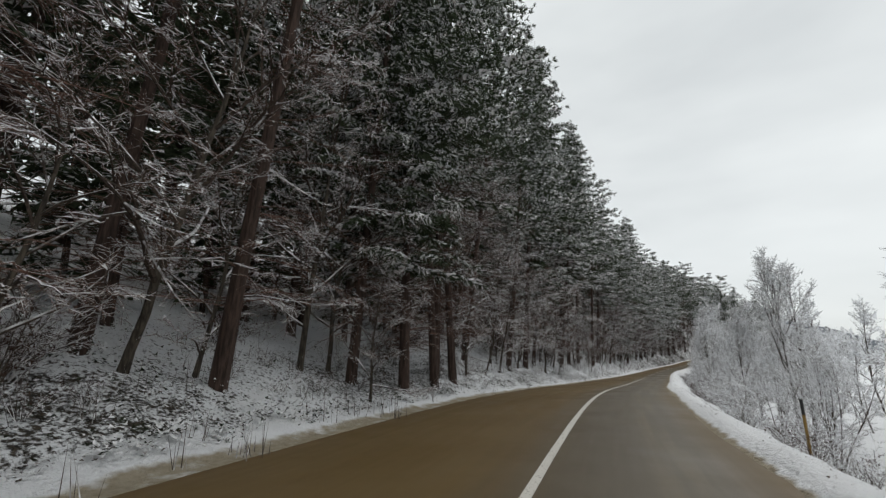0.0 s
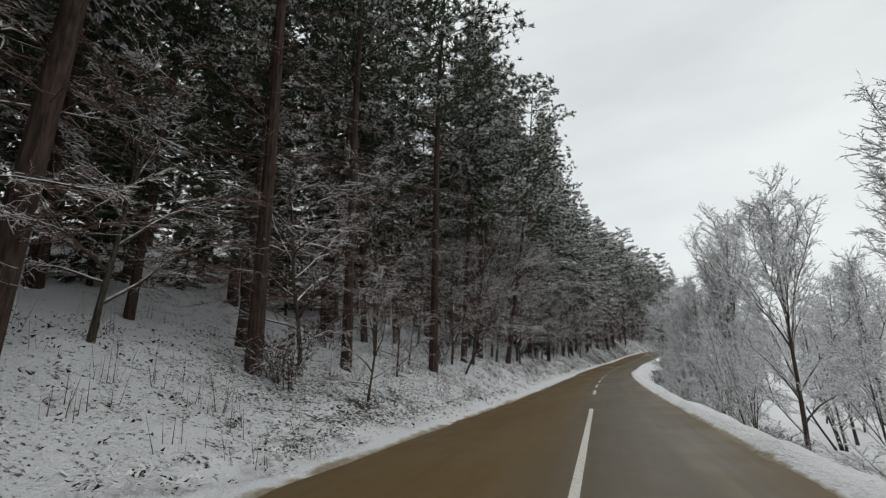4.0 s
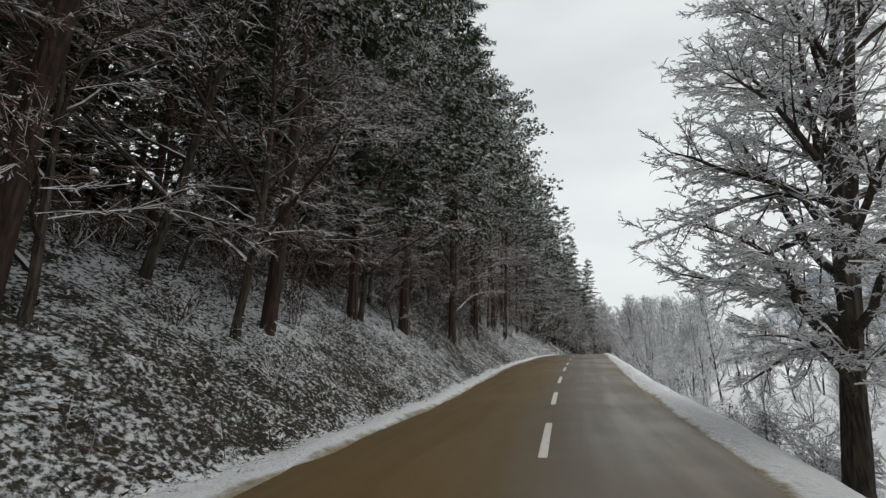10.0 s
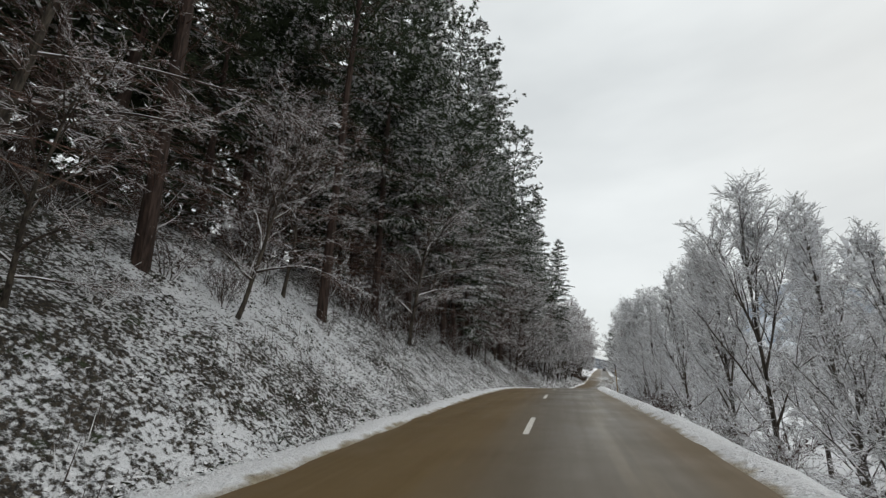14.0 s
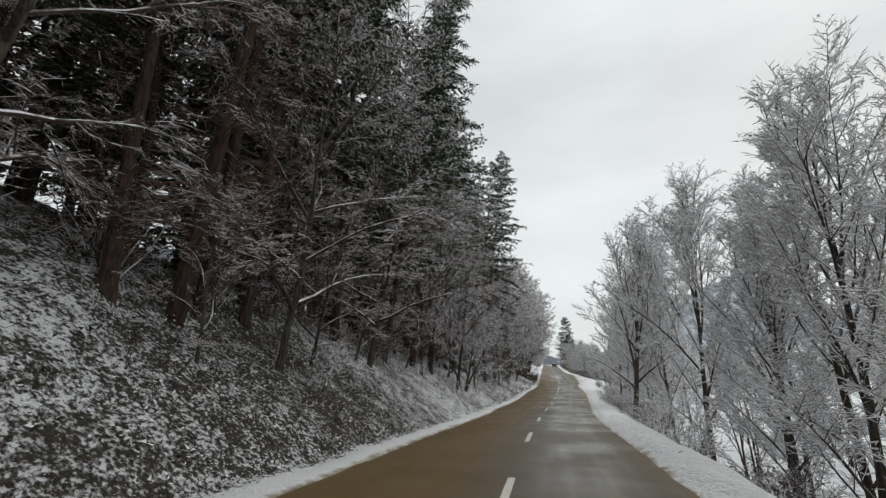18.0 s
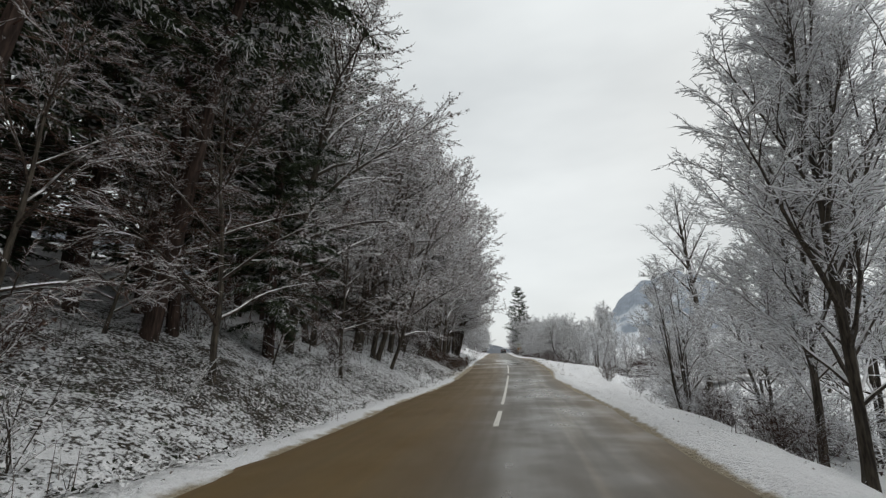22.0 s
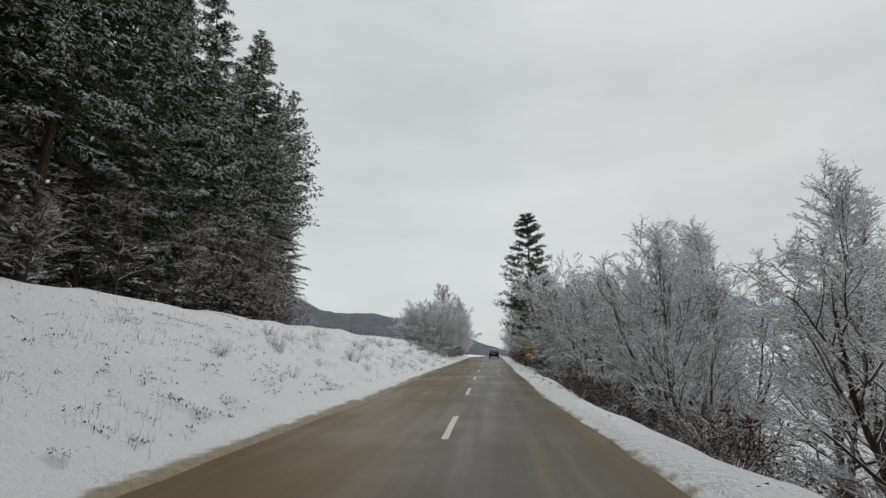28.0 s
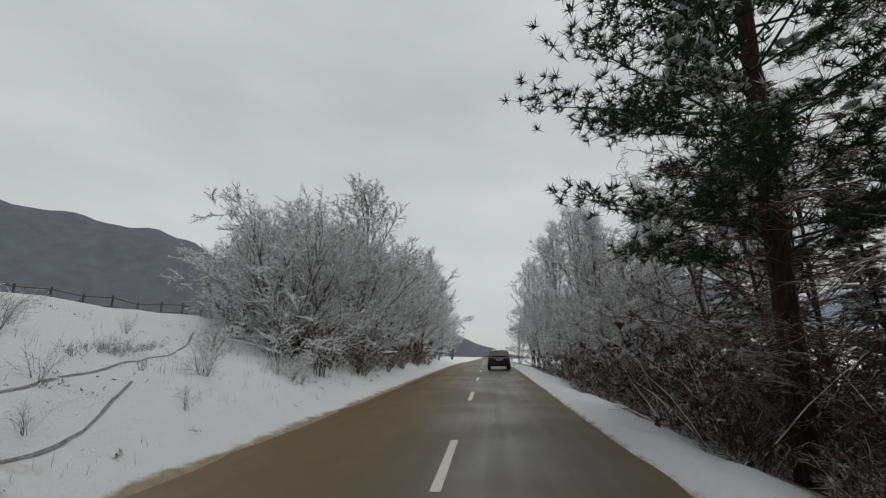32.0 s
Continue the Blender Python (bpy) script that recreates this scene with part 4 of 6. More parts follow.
def stand(name, places, label, category):
    """Trees too far off or too many to tell apart, joined into one piece: rows of kind, s, d and size."""
    verts, faces, slots, mats, n = [], [], [], [], 0
    for kind, s, d, size in places:
        if kind not in PROTO:
            plant(kind, s, d, size)
            continue
        m = Matrix.Rotation(random.uniform(0, 6.28), 3, "Z")
        x = np.array(m).T * size
        at = spot(s, d)
        for ob in PROTO[kind].children:
            me = ob.data
            co = np.empty(len(me.vertices) * 3)
            me.vertices.foreach_get("co", co)
            verts.append(co.reshape(-1, 3) @ x + at)
            mat = me.materials[0]
            if mat not in mats:
                mats.append(mat)
            cached = FACES.setdefault(me.name, [list(p.vertices) for p in me.polygons])
            faces += [[i + n for i in f] for f in cached]
            slots += [mats.index(mat)] * len(cached)
            n += len(me.vertices)
    ob = mesh_object(name, np.concatenate(verts), faces, mats)
    ob.data.polygons.foreach_set("material_index", slots)
    return tagged(ob, label, category, kind="stuff")


FACES = {}

DARK_SPRUCES = ((95.9, -6.9, 1.0), (196.0, -6.8, 1.0), (264.8, -8.0, .85))
# the wooded bank: trees that stand out, one by one
for kind, s, d, size, lean in (
        ("spruce0", 14.1, -5.9, 1.05, 0), ("pine0", 16.7, -5.9, 1.0, 1), ("pine1", 18.4, -5.8, 1.0, -1), ("under0", 11.1, -7.9, 1.0, 5), ("under1", 21.8, -7.3, .95, 4),
        ("under2", 45.1, -8.6, 1.1, 14), ("pine2", 44.4, -14, 1.0, 0), ("pine0", 80.8, -8.6, 1.0, 1), ("spruce1", 83.5, -9.6, 1.05, 1), ("pine1", 80.3, -12.6, 1.0, 0),
        ("spruce0", 93.7, -7.0, 1.1, 2), ("pine2", 96.0, -6.9, 1.0, 0), ("under0", 111.3, -6.0, 1.15, -3), ("pine0", 114.4, -6.2, 1.0, 0), ("under1", 125.4, -6.5, 1.0, 6),
        ("under2", 132.7, -7.2, 1.1, 5), ("pine1", 149.9, -6.6, 1.0, 0), ("under0", 157.3, -7.9, 1.2, -8), ("pine2", 212.1, -8.0, 1.0, -6), ("pine0", 214.8, -8.2, 1.0, 0),
        ("pine1", 216.5, -8.1, .95, 0), ("pine2", 203.5, -8.4, 1.0, 0), ("under1", 236.4, -8.0, 1.2, 6), ("spread1", 239.3, -6.2, .95, 9), ("under2", 233.5, -7.8, 1.1, -2), ("under0", 241.0, -8.0, 1.0, 10),
        ("spruce1", 245.9, -9.0, 1.0, 0), ("spruce0", 254.5, -9.6, .95, 0), ("pine1", 261.6, -9.1, .9, 0), ("forked", 274.7, -8.5, 1.05, 7), ("oak1", 275.6, -7.6, 1.10, 9), ("oak2", 266.5, -8.2, 1.10, 5), ("oak1", 271, -9.5, 1.18, 3), ("oak2", 281, -8.2, 1.10, 8), ("oak0", 286.5, -8.6, 1.25, 6), ("oak1", 290, -9.6, 1.35, 3), ("oak2", 297, -9.4, 1.35, 5),
        ("oak2", 300.2, -7.9, 1.25, 7), ("forked", 292.3, -6.1, .95, 5), ("oak1", 303.0, -8.8, 1.2, 6), ("oak2", 307.2, -7.3, 1.2, 9), ("under1", 315.5, -8.6, 1.15, 10), ("oak0", 311.0, -8.2, 1.1, 9), ("under2", 319.0, -9.2, .9, 8), ("forked", 308.5, -6.3, 1.0, 14), ("oak2", 313.5, -6.6, 1.0, 15), ("oak0", 304.5, -9.8, 0.92, 4), ("oak1", 310, -11, 0.88, 2), ("under2", 317, -12, 1.1, 2)):
    plant(kind, s, d, size, lean=lean, group="trees of the wooded bank")
for s, d, size in DARK_SPRUCES:
    plant("dark_spruce", s, d, size, lean=2, group="trees of the wooded bank")
# its front rows
s = -14.0
while s < 306:
    near = table(s, (0, -5.9), (60, -6.6), (90, -6.3), (120, -5.8), (160, -6.4), (215, -7.6), (300, -9.0))
    if s < 266:
        plant(random.choice(["spruce0", "spruce1", "pine0", "pine1", "spruce2"]), s + random.uniform(-1, 1), near - random.uniform(0.2, 1.6), random.uniform(1.0, 1.25), lean=5, group="trees of the wooded bank")
    if random.random() < 0.75:
        plant(random.choice(["spruce1", "spruce2", "pine0", "pine1", "pine2"]), s + 2.4 + random.uniform(-1.4, 1.4), near - random.uniform(3, 6), random.uniform(0.9, 1.12), group="trees of the wooded bank")
    s += 5.4
deep = []
s = -18.0
while s < 392:
    edge = table(s, (0, -14), (300, -15), (335, -21), (360, -25), (378, -32), (392, -42))
    for k in range(5):
        place = ("back%d" % random.randrange(3), s + random.uniform(-2, 2), edge - 5.2 * k - random.uniform(-1.8, 1.8), random.uniform(0.85, 1.12))
        if k < 2:
            plant("mid%d" % random.randrange(3), place[1], place[2], place[3] * 1.35, group="trees of the wooded bank")
        else:
            deep.append(place)
    s += 5.0
stand("forest_interior", deep, "dense dark spruce forest behind the front trees", "forest")
# the tall stand behind the snowy field
for s, d in ((312, -17), (318, -18.5), (324, -17.6), (330, -18.6), (336, -18), (342, -19), (348, -19.6), (353, -20.5), (358, -21.4), (363, -23), (368, -24.5), (373, -26), (377, -28.5)):
    plant(random.choice(["spruce0", "spruce1", "pine1"]), s + random.uniform(-1, 1), d, random.uniform(1.0, 1.15), group="trees behind the snowy field")
for k in range(26):
    plant(random.choice(["mid0", "mid1", "mid2", "spruce0"]), 311 + 2.6 * k + random.uniform(-1, 1), table(311 + 2.6 * k, (311, -17.5), (340, -19.5), (358, -22.5), (380, -29.5)) - random.uniform(0, 3), random.uniform(0.95, 1.3), group="trees behind the snowy field")
for k in range(14):
    plant("under%d" % random.randrange(3), 312 + 4.6 * k, table(312 + 4.6 * k, (311, -16), (340, -17.6), (358, -20), (380, -26.5)), random.uniform(0.35, 0.7), group="trees behind the snowy field")
for k in range(18):
    plant("low%d" % random.randrange(3), 312 + 3.8 * k, table(312 + 3.8 * k, (311, -17), (340, -18.8), (358, -21.4), (380, -28)) - random.uniform(-0.5, 1.5), random.uniform(0.6, 1.1), group="trees behind the snowy field")
for s, d, size in ((316, -13.5, .8), (323, -14.5, .7), (334, -16, .6), (344, -16.6, .55), (354, -17.6, .5), (366, -20, .5), (373, -22.5, .55), (379, -25, .6), (384, -28, .8)):
    plant("sapling%d" % random.randrange(3), s, d, size, group="trees behind the snowy field")
for s, d in ((304, -12.5), (309, -14), (314, -13.6), (319, -15), (301, -15), (323, -16.5)):
    plant(random.choice(["spruce1", "spruce2", "spruce0"]), s, d, random.uniform(0.85, 1.05), group="trees of the wooded bank")
for s, d, size in ((318, -9.5, 1.1), (321, -11, 1.0), (324, -12.5, .9), (313, -10.5, 1.2)):
    plant("under%d" % random.randrange(3), s, d, size, lean=6, group="trees of the wooded bank")
for kind, s, d, size, lean in (("under0", 308, -6.3, .6, 8), ("under1", 311, -6.7, .7, 6), ("under2", 314, -7.1, .75, 6), ("under0", 317.5, -7.5, .7, 4), ("under1", 320.5, -8.2, .65, 4), ("oak1", 302.5, -6.9, 1.05, 8), ("oak0", 306, -6.5, 1.0, 8), ("oak2", 310, -6.6, .95, 8), ("oak0", 316.5, -7.6, 1.10, 8), ("oak1", 312, -7.0, 1.10, 10), ("oak2", 320.5, -8.8, 0.92, 6)):
    plant(kind, s, d, size, lean=lean, group="trees of the wooded bank")
plant("sapling1", 99.5, -9.2, .8, lean=64, along=8, label="bent snow-laden sapling hanging out over the bank", group="trees of the wooded bank")
for kind, s, d, size, lean in (("under0", 81.5, -7.4, 1.0, 6), ("under2", 86.5, -6.8, .9, 6), ("under0", 104.5, -7.2, .95, 5), ("under1", 110.5, -7.4, .9, 4), ("under2", 28.5, -7.6, .9, 6), ("spruce0", 193.5, -7.2, .9, 2), ("spruce0", 197.5, -7.8, .95, 0)):
    plant(kind, s, d, size, lean=lean, group="trees of the wooded bank")
# low spruces and brushwood that close the wood below the crowns
s = 2.0
while s < 318:
    if not 92 < s < 118:
        plant("mid%d" % random.randrange(3), s, table(s, (0, -11.5), (120, -11.5), (170, -12.5), (300, -12.5), (318, -14)) - random.uniform(-1, 1), random.uniform(0.7, 1.1), group="trees of the wooded bank")
    s += random.uniform(4.5, 6.5)
s = 0.0
while s < 322:
    plant("low%d" % random.randrange(3), s, table(s, (0, -13), (300, -14), (322, -16)) - random.uniform(0, 4.5), random.uniform(0.6, 1.15), group="trees of the wooded bank")
    s += random.uniform(3.2, 5.0)
s = 4.0
while s < 326:
    plant("brown_bush%d" % random.randrange(3), s, -random.uniform(7.0, 10.5), random.uniform(0.8, 1.4), group="shrubs on the bank")
    s += random.uniform(2.6, 4.4) if 115 < s < 230 else random.uniform(5, 8)
# leafless trees and saplings that reach out of the wood
s = -10.0
while s < 320:
    plant("under%d" % random.randrange(3), s, -random.uniform(6.2, 9.5), random.uniform(0.6, 1.15), lean=random.uniform(0, 16), group="trees of the wooded bank")
    s += (random.uniform(3.0, 5.0) if 70 < s < 112 else random.uniform(5.0, 8.5)) if s < 262 else random.uniform(5.0, 8.0)
s = -9.0
while s < 300:
    plant("sapling%d" % random.randrange(3), s, -random.uniform(5.6, 10.5), random.uniform(0.45, 1.1), lean=random.uniform(0, 18), group="trees of the wooded bank")
    s += random.uniform(3.0, 5.5)
scrub = []
s = -8.0
while s < 300:
    scrub.append(("pale_scrub%d" % random.randrange(3), s, -random.uniform(4.9, 10), random.uniform(0.3, 0.8)))
    s += random.uniform(2.2, 4.5)

# the valley side: leafless trees and shrubs white with snow
for kind, s, d, size, lean in (
        ("gnarled", 126.7, 4.9, 1.0, 9), ("bare2", 117.0, 8.6, 1.0, 0), ("pale_bush0", 113.5, 6.4, 1.0, 0), ("pale_bush1", 119, 7.2, 1.0, 0), ("broad", 238.9, 5.8, 1.0, 5), ("bare0", 243.8, 8.4, 1.0, 3), ("bare1", 239.0, 8.2, .85, -2), ("bare2", 154, 9, .62, 0), ("multi1", 152.6, 8, .62, 0), ("bare1", 158, 11, .7, 0), ("bare2", 244.6, 7.6, .95, 3), ("bare1", 260.8, 7.1, 1.0, 0), ("bare0", 262.6, 8.2, 1.05, 2),
        ("bare0", 252, 8.8, .85, 0), ("multi2", 249.5, 9.5, .8, 0), ("bare2", 256, 10.5, .95, 0), ("alder1", 254, 12.5, .9, 0), ("multi0", 247, 8.6, .55, 0), ("multi1", 258, 8.2, .7, 0), ("multi1", 266.0, 11, 1.2, 0), ("bare2", 263.5, 7.9, .9, 6)):
    plant(kind, s, d, size, lean=lean, group="trees on the valley side")
for kind, s, d, size in (("bare1", 99.5, 8.6, .65), ("multi0", 102, 9.5, .85), ("bare2", 104.5, 8.2, .7), ("bare0", 106.5, 9.5, .85), ("multi2", 109, 7.4, .95), ("bare1", 111.5, 9.0, .85), ("spread1", 113.5, 7.2, .9), ("bare0", 116, 10.5, .85), ("multi1", 119.5, 8.6, .95), ("bare1", 122.5, 10.5, .8), ("alder1", 108, 12.5, .8), ("alder2", 118, 13, .8), ("spread2", 123.5, 7.4, .62)):
    plant(kind, s, d, size, lean=2, group="trees on the valley side")
for s, d, size in ((81.5, 8.6, 1.05), (85.0, 9.2, .9)):
    plant("bare%d" % random.randrange(3), s, d, size, group="trees on the valley side")
for k in range(13):
    plant("alder%d" % random.randrange(3), 194 + 2.4 * k + random.uniform(-0.6, 0.6), random.uniform(7.0, 11), random.uniform(0.62, 0.92), group="trees on the valley side")
far_valley = []
s = -5.0
while s < 238:
    gap = 104 < s < 125 or 129 < s < 152 or s > 228
    if not gap:
        plant(random.choice(["multi0", "multi1", "multi2", "bare0", "bare2", "spread0", "spread1"]), s, random.uniform(6.0, 8.0), table(s, (0, .48), (35, .48), (55, .66), (90, .78), (105, .75), (160, .6), (188, .66), (205, .85), (225, .85), (236, .7)) * random.uniform(0.85, 1.15), lean=3, group="trees on the valley side")
    if s < 122 or 160 < s < 228:
        plant(random.choice(["bare1", "multi1", "alder0", "alder1", "alder2"]), s + 2, random.uniform(8.5, 13), table(s, (0, .55), (60, .8), (105, .7), (160, .65), (190, .8), (215, .95), (236, .85)) * random.uniform(0.8, 1.15), group="trees on the valley side")
    far_valley.append((random.choice(["far0", "far1", "far2"]), s + 1, random.uniform(14, 27), table(s, (0, .6), (60, .85), (105, .8), (130, .5), (160, .75), (236, .85)) * random.uniform(0.8, 1.1)))
    far_valley.append((random.choice(["far0", "far1", "far2"]), s + 3, random.uniform(14, 22), table(s, (0, .4), (60, .6), (105, .5), (130, .35), (160, .5), (236, .6)) * random.uniform(0.8, 1.1)))
    s += random.uniform(3.8, 5.2)
for s, d, size in ((131, 8.5, .28), (137, 10, .3), (143, 9, .35), (149, 8, .4)):
    plant("alder%d" % random.randrange(3), s, d, size, group="trees on the valley side")
valley = [("far%d" % random.randrange(3), s, d, size) for s, d, size in ((158, 38, .9), (166, 32, 1.0), (172, 29, 1.0), (178, 36, 1.0), (184, 30, 1.0), (176, 46, 1.0), (190, 40, 1.0), (200, 48, 1.0), (168, 56, 1.0), (210, 40, 1.0), (222, 34, 1.0))]
s = -3.0
while s < 252:
    plant(random.choice(["pale_bush0", "pale_bush1", "pale_bush2", "brown_bush0", "brown_bush1"]), s, random.uniform(4.5, 6.4), random.uniform(0.4, 0.8), group="shrubs on the valley side")
    s += random.uniform(2.2, 4.0)
# beyond the footbridge and along the brook
for k in range(75):
    far_valley.append((random.choice(["far0", "far1", "far2"]), random.uniform(288, 350), random.uniform(28, 75), random.uniform(0.32, 0.6)))
for kind, s, d, size in (("multi1", 268.5, 6.6, .7), ("multi2", 272.5, 8.0, .6), ("spread0", 275.5, 9.0, .5), ("multi0", 278.5, 9.6, .5), ("spread2", 270.5, 10.2, .8), ("alder0", 274.0, 13.5, .7), ("multi0", 283.0, 14.0, .5), ("bare2", 271.5, 12.0, .85)):
    plant(kind, s, d, size, lean=2, group="trees on the valley side")
for k in range(26):
    plant(random.choice(["brown_bush0", "brown_bush1", "pale_bush1", "pale_bush2", "bush0"]), random.uniform(262, 284), random.uniform(5.6, 10.5), random.uniform(0.35, 0.7), group="shrubs on the valley side")
plant("mossy", 280.2, 12.1, 1.0, lean=3, group="trees on the valley side")
for kind, s, d, size in (("pale_bush0", 266, 9.5, .9), ("pale_bush1", 271, 11.5, 1.0), ("pale_bush2", 276, 13, 1.0), ("multi0", 279, 17, .5), ("multi2", 287, 20, .5), ("alder1", 306, 20, .6), ("multi1", 311, 14, .8), ("bare0", 330, 42, 1.05), ("bare1", 336, 47, 1.1), ("alder2", 322, 46, 1.0), ("bare2", 345, 52, 1.1)):
    plant(kind, s, d, size, group="trees on the valley side")
s = 300.0
while s < 361:
    plant(random.choice(["spread0", "spread1", "spread2"]), s, random.uniform(6.8, 8.6), table(s, (300, .55), (312, .66), (330, .72), (345, .85), (352, .9), (366, .7)) * random.uniform(0.85, 1.15), lean=4, group="trees on the valley side")
    plant(random.choice(["multi0", "alder1", "multi2", "alder0"]), s + 1.3, random.uniform(9, 14), table(s, (300, .5), (335, .6), (350, .6), (366, .42)) * random.uniform(0.85, 1.15), group="trees on the valley side")
    s += random.uniform(3.0, 4.2)
s = 301.0
while s < 372:
    if not 360 < s < 372:
        plant("brown_bush%d" % random.randrange(3), s, random.uniform(4.7, 6.4), random.uniform(0.5, 0.9), group="shrubs on the valley side")
    plant("brown_bush%d" % random.randrange(3), s + 0.7, random.uniform(6.6, 9), random.uniform(0.7, 1.1), group="shrubs on the valley side")
    s += random.uniform(1.5, 2.4)
s = 302.0
while s < 366:
    far_valley.append((random.choice(["far0", "far1", "far2"]), s, random.uniform(18, 32), random.uniform(0.45, 0.65)))
    s += random.uniform(2, 3.2)
for s, d0 in ((256, 14), (268, 20), (280, 26), (292, 30), (304, 27), (316, 30), (328, 26), (340, 30)):
    for k in range(6):
        far_valley.append((random.choice(["far0", "far1", "far2"]), s + random.uniform(-5, 5), d0 + 7 * k + random.uniform(-3, 3), random.uniform(0.4, 0.62)))
for k in range(24):
    far_valley.append(("far%d" % random.randrange(3), random.uniform(330, 430), random.uniform(60, 130), random.uniform(0.7, 1.0)))
for k in range(14):
    plant("back%d" % random.randrange(3), 345 + 3.2 * k + random.uniform(-2, 2), 96 + random.uniform(-8, 8), random.uniform(0.6, 0.8), label="snow-dusted spruce across the valley", group="spruces across the valley")
stand("valley_thicket", far_valley + valley, "thicket of leafless snow-covered trees on the valley floor", "thicket")
for s in (131, 134, 138, 141, 145, 148, 151):
    plant("pale_bush%d" % random.randrange(3), s, random.uniform(5.4, 8), random.uniform(0.5, 0.8), group="shrubs on the valley side")
    plant("multi%d" % random.randrange(3), s + 1.5, random.uniform(12, 20), random.uniform(0.35, 0.6), group="trees on the valley side")
for kind, s, d, size in (("multi1", 300, 9.6, .7), ("bare0", 303, 11.5, .62), ("multi2", 306, 9.4, .8), ("bare2", 309, 13.5, .68), ("multi0", 313, 11.5, .8), ("bare1", 317, 14.5, .7), ("multi1", 288, 24, .8), ("alder0", 284, 21, .75), ("alder2", 291, 27, .8), ("alder1", 279, 22, .7), ("multi0", 298, 27, .9)):
    plant(kind, s, d, size, group="trees on the valley side")
# the end of the drive
STOCK["lone_pine"] = lambda: conifer(91, "pine", 20.8, 4.2, 4.5, whorl=0.85, per=6, sprays=34, shape=0.6, tuft=True, fingers=20, dead=200, snow=0.16, thick=1.35, wide=0.42, plump=0.85, label="big dark pine beside the road, dusted with snow")
plant("lone_pine", 375.4, 6.3, 1.0, turn=40, lean=0.5, along=4)
# small dark_spruce and mid trees are added to fill the shade behind the pine
for kind, s, d, size in (("dome0", 383.6, -7.6, 1.2), ("dome1", 387.5, -9.4, 1.3), ("dome2", 389.5, -7.0, 1.25), ("dome0", 394.5, -6.6, 1.25), ("dome1", 386.2, -11.4, .9), ("dome2", 401, -6.6, 1.25), ("dome2", 385.5, 7.8, 1.0), ("dome0", 391.5, 7.9, 1.05), ("dome1", 398.5, 7.6, 1.1), ("dome2", 367, 9.2, .9), ("dark_spruce", 379, 8.8, .33), ("dark_spruce", 382.5, 9.4, .35), ("dark_spruce", 376.4, 9.0, .32), ("dark_spruce", 379, 11.0, .36), ("dark_spruce", 374.6, 10.2, .30), ("dark_spruce", 386.5, 9.6, .33), ("mid0", 386, 9.8, .4), ("mid1", 390, 10.2, .42), ("mid2", 373.5, 9.6, .3), ("mid0", 395, 10.4, .45), ("broad", 384, 11, .8), ("bare1", 389, 9.2, .85), ("bare2", 402, 9, .9), ("oak0", 393.5, -7.6, .74), ("spread1", 386.5, -8.2, .85), ("spread2", 391, -7.4, .9), ("spread0", 400, -7.4, .9), ("spread2", 397, -8.5, .9), ("multi1", 405, -5.4, 1.0), ("bare0", 416, -5.8, .9), ("dome1", 410, -6.0, 1.25), ("spread1", 421, -5.6, 1.0), ("dome0", 409, 6.0, 1.2), ("spread0", 417, 6.0, 1.1), ("pale_bush0", 382.5, -7.2, 1.3), ("pale_bush1", 385, -6.4, 1.4), ("pale_bush2", 388, -6.2, 1.5), ("pale_bush1", 391.5, -5.8, 1.4), ("multi1", 383.8, -8.4, .62), ("multi2", 386, -10.6, .66), ("multi0", 389, -12, .7), ("multi0", 393, -9, .8), ("brown_bush0", 386.5, -5.2, .9), ("brown_bush1", 390.5, -5.0, .9), ("brown_bush2", 395, -5.0, .9), ("brown_bush0", 400, -4.9, .9), ("brown_bush1", 405, -4.8, .9), ("multi0", 399, -6.2, .6), ("multi1", 406, -6.0, .7), ("bare2", 412, -7, .85), ("multi1", 418, -6.6, 1.0), ("multi2", 424, -6.5, 1.1), ("bare1", 436, -6.5, .9), ("multi0", 450, -6, .9),
                         ("spread0", 387, 7.6, .95), ("multi0", 393.5, 7.4, .85), ("spread1", 401, 7.2, .9), ("bare1", 391, 6.8, .75), ("bare2", 398, 7.2, .95), ("bare0", 406, 7.0, 1.0), ("bare1", 413, 6.8, 1.0), ("multi0", 418, 6.6, 1.2), ("bare2", 428, 6.6, 1.05), ("multi1", 442, 6, .9), ("under1", 377.5, 8.5, .9), ("under2", 370, 8.6, .8)):
    plant(kind, s, d, size, group="trees along the road ahead")
for kind, s, d, size, lean in (("spread1", 360.4, 7.4, 1.4, -2), ("spread2", 356.5, 7.6, 1.15, 3), ("spread0", 349.5, 7.0, 1.1, 3), ("spread2", 357, 9.0, 1.2, -2), ("spread0", 365.0, 10.0, 1.15, -2), ("spread1", 352.8, 9.6, 1.2, -2), ("multi1", 361, 11, 1.0, 0), ("bare0", 367, 12.5, .75, 0), ("bare1", 357, 13, .8, 0), ("multi2", 349.5, 11.5, .95, 0), ("bare2", 345, 12, .8, 0), ("multi0", 340, 11, .95, 0), ("bare1", 334, 11.5, .75, 0), ("multi1", 328, 10.5, .85, 0), ("bare0", 337.2, 7.4, .62, 2), ("spread2", 338.5, 7.6, 1.0, 2), ("spread1", 309.8, 7.6, 1.0, 4), ("spread2", 312.5, 8.6, .95, 4)):
    plant(kind, s, d, size, lean=lean, group="trees on the valley side")
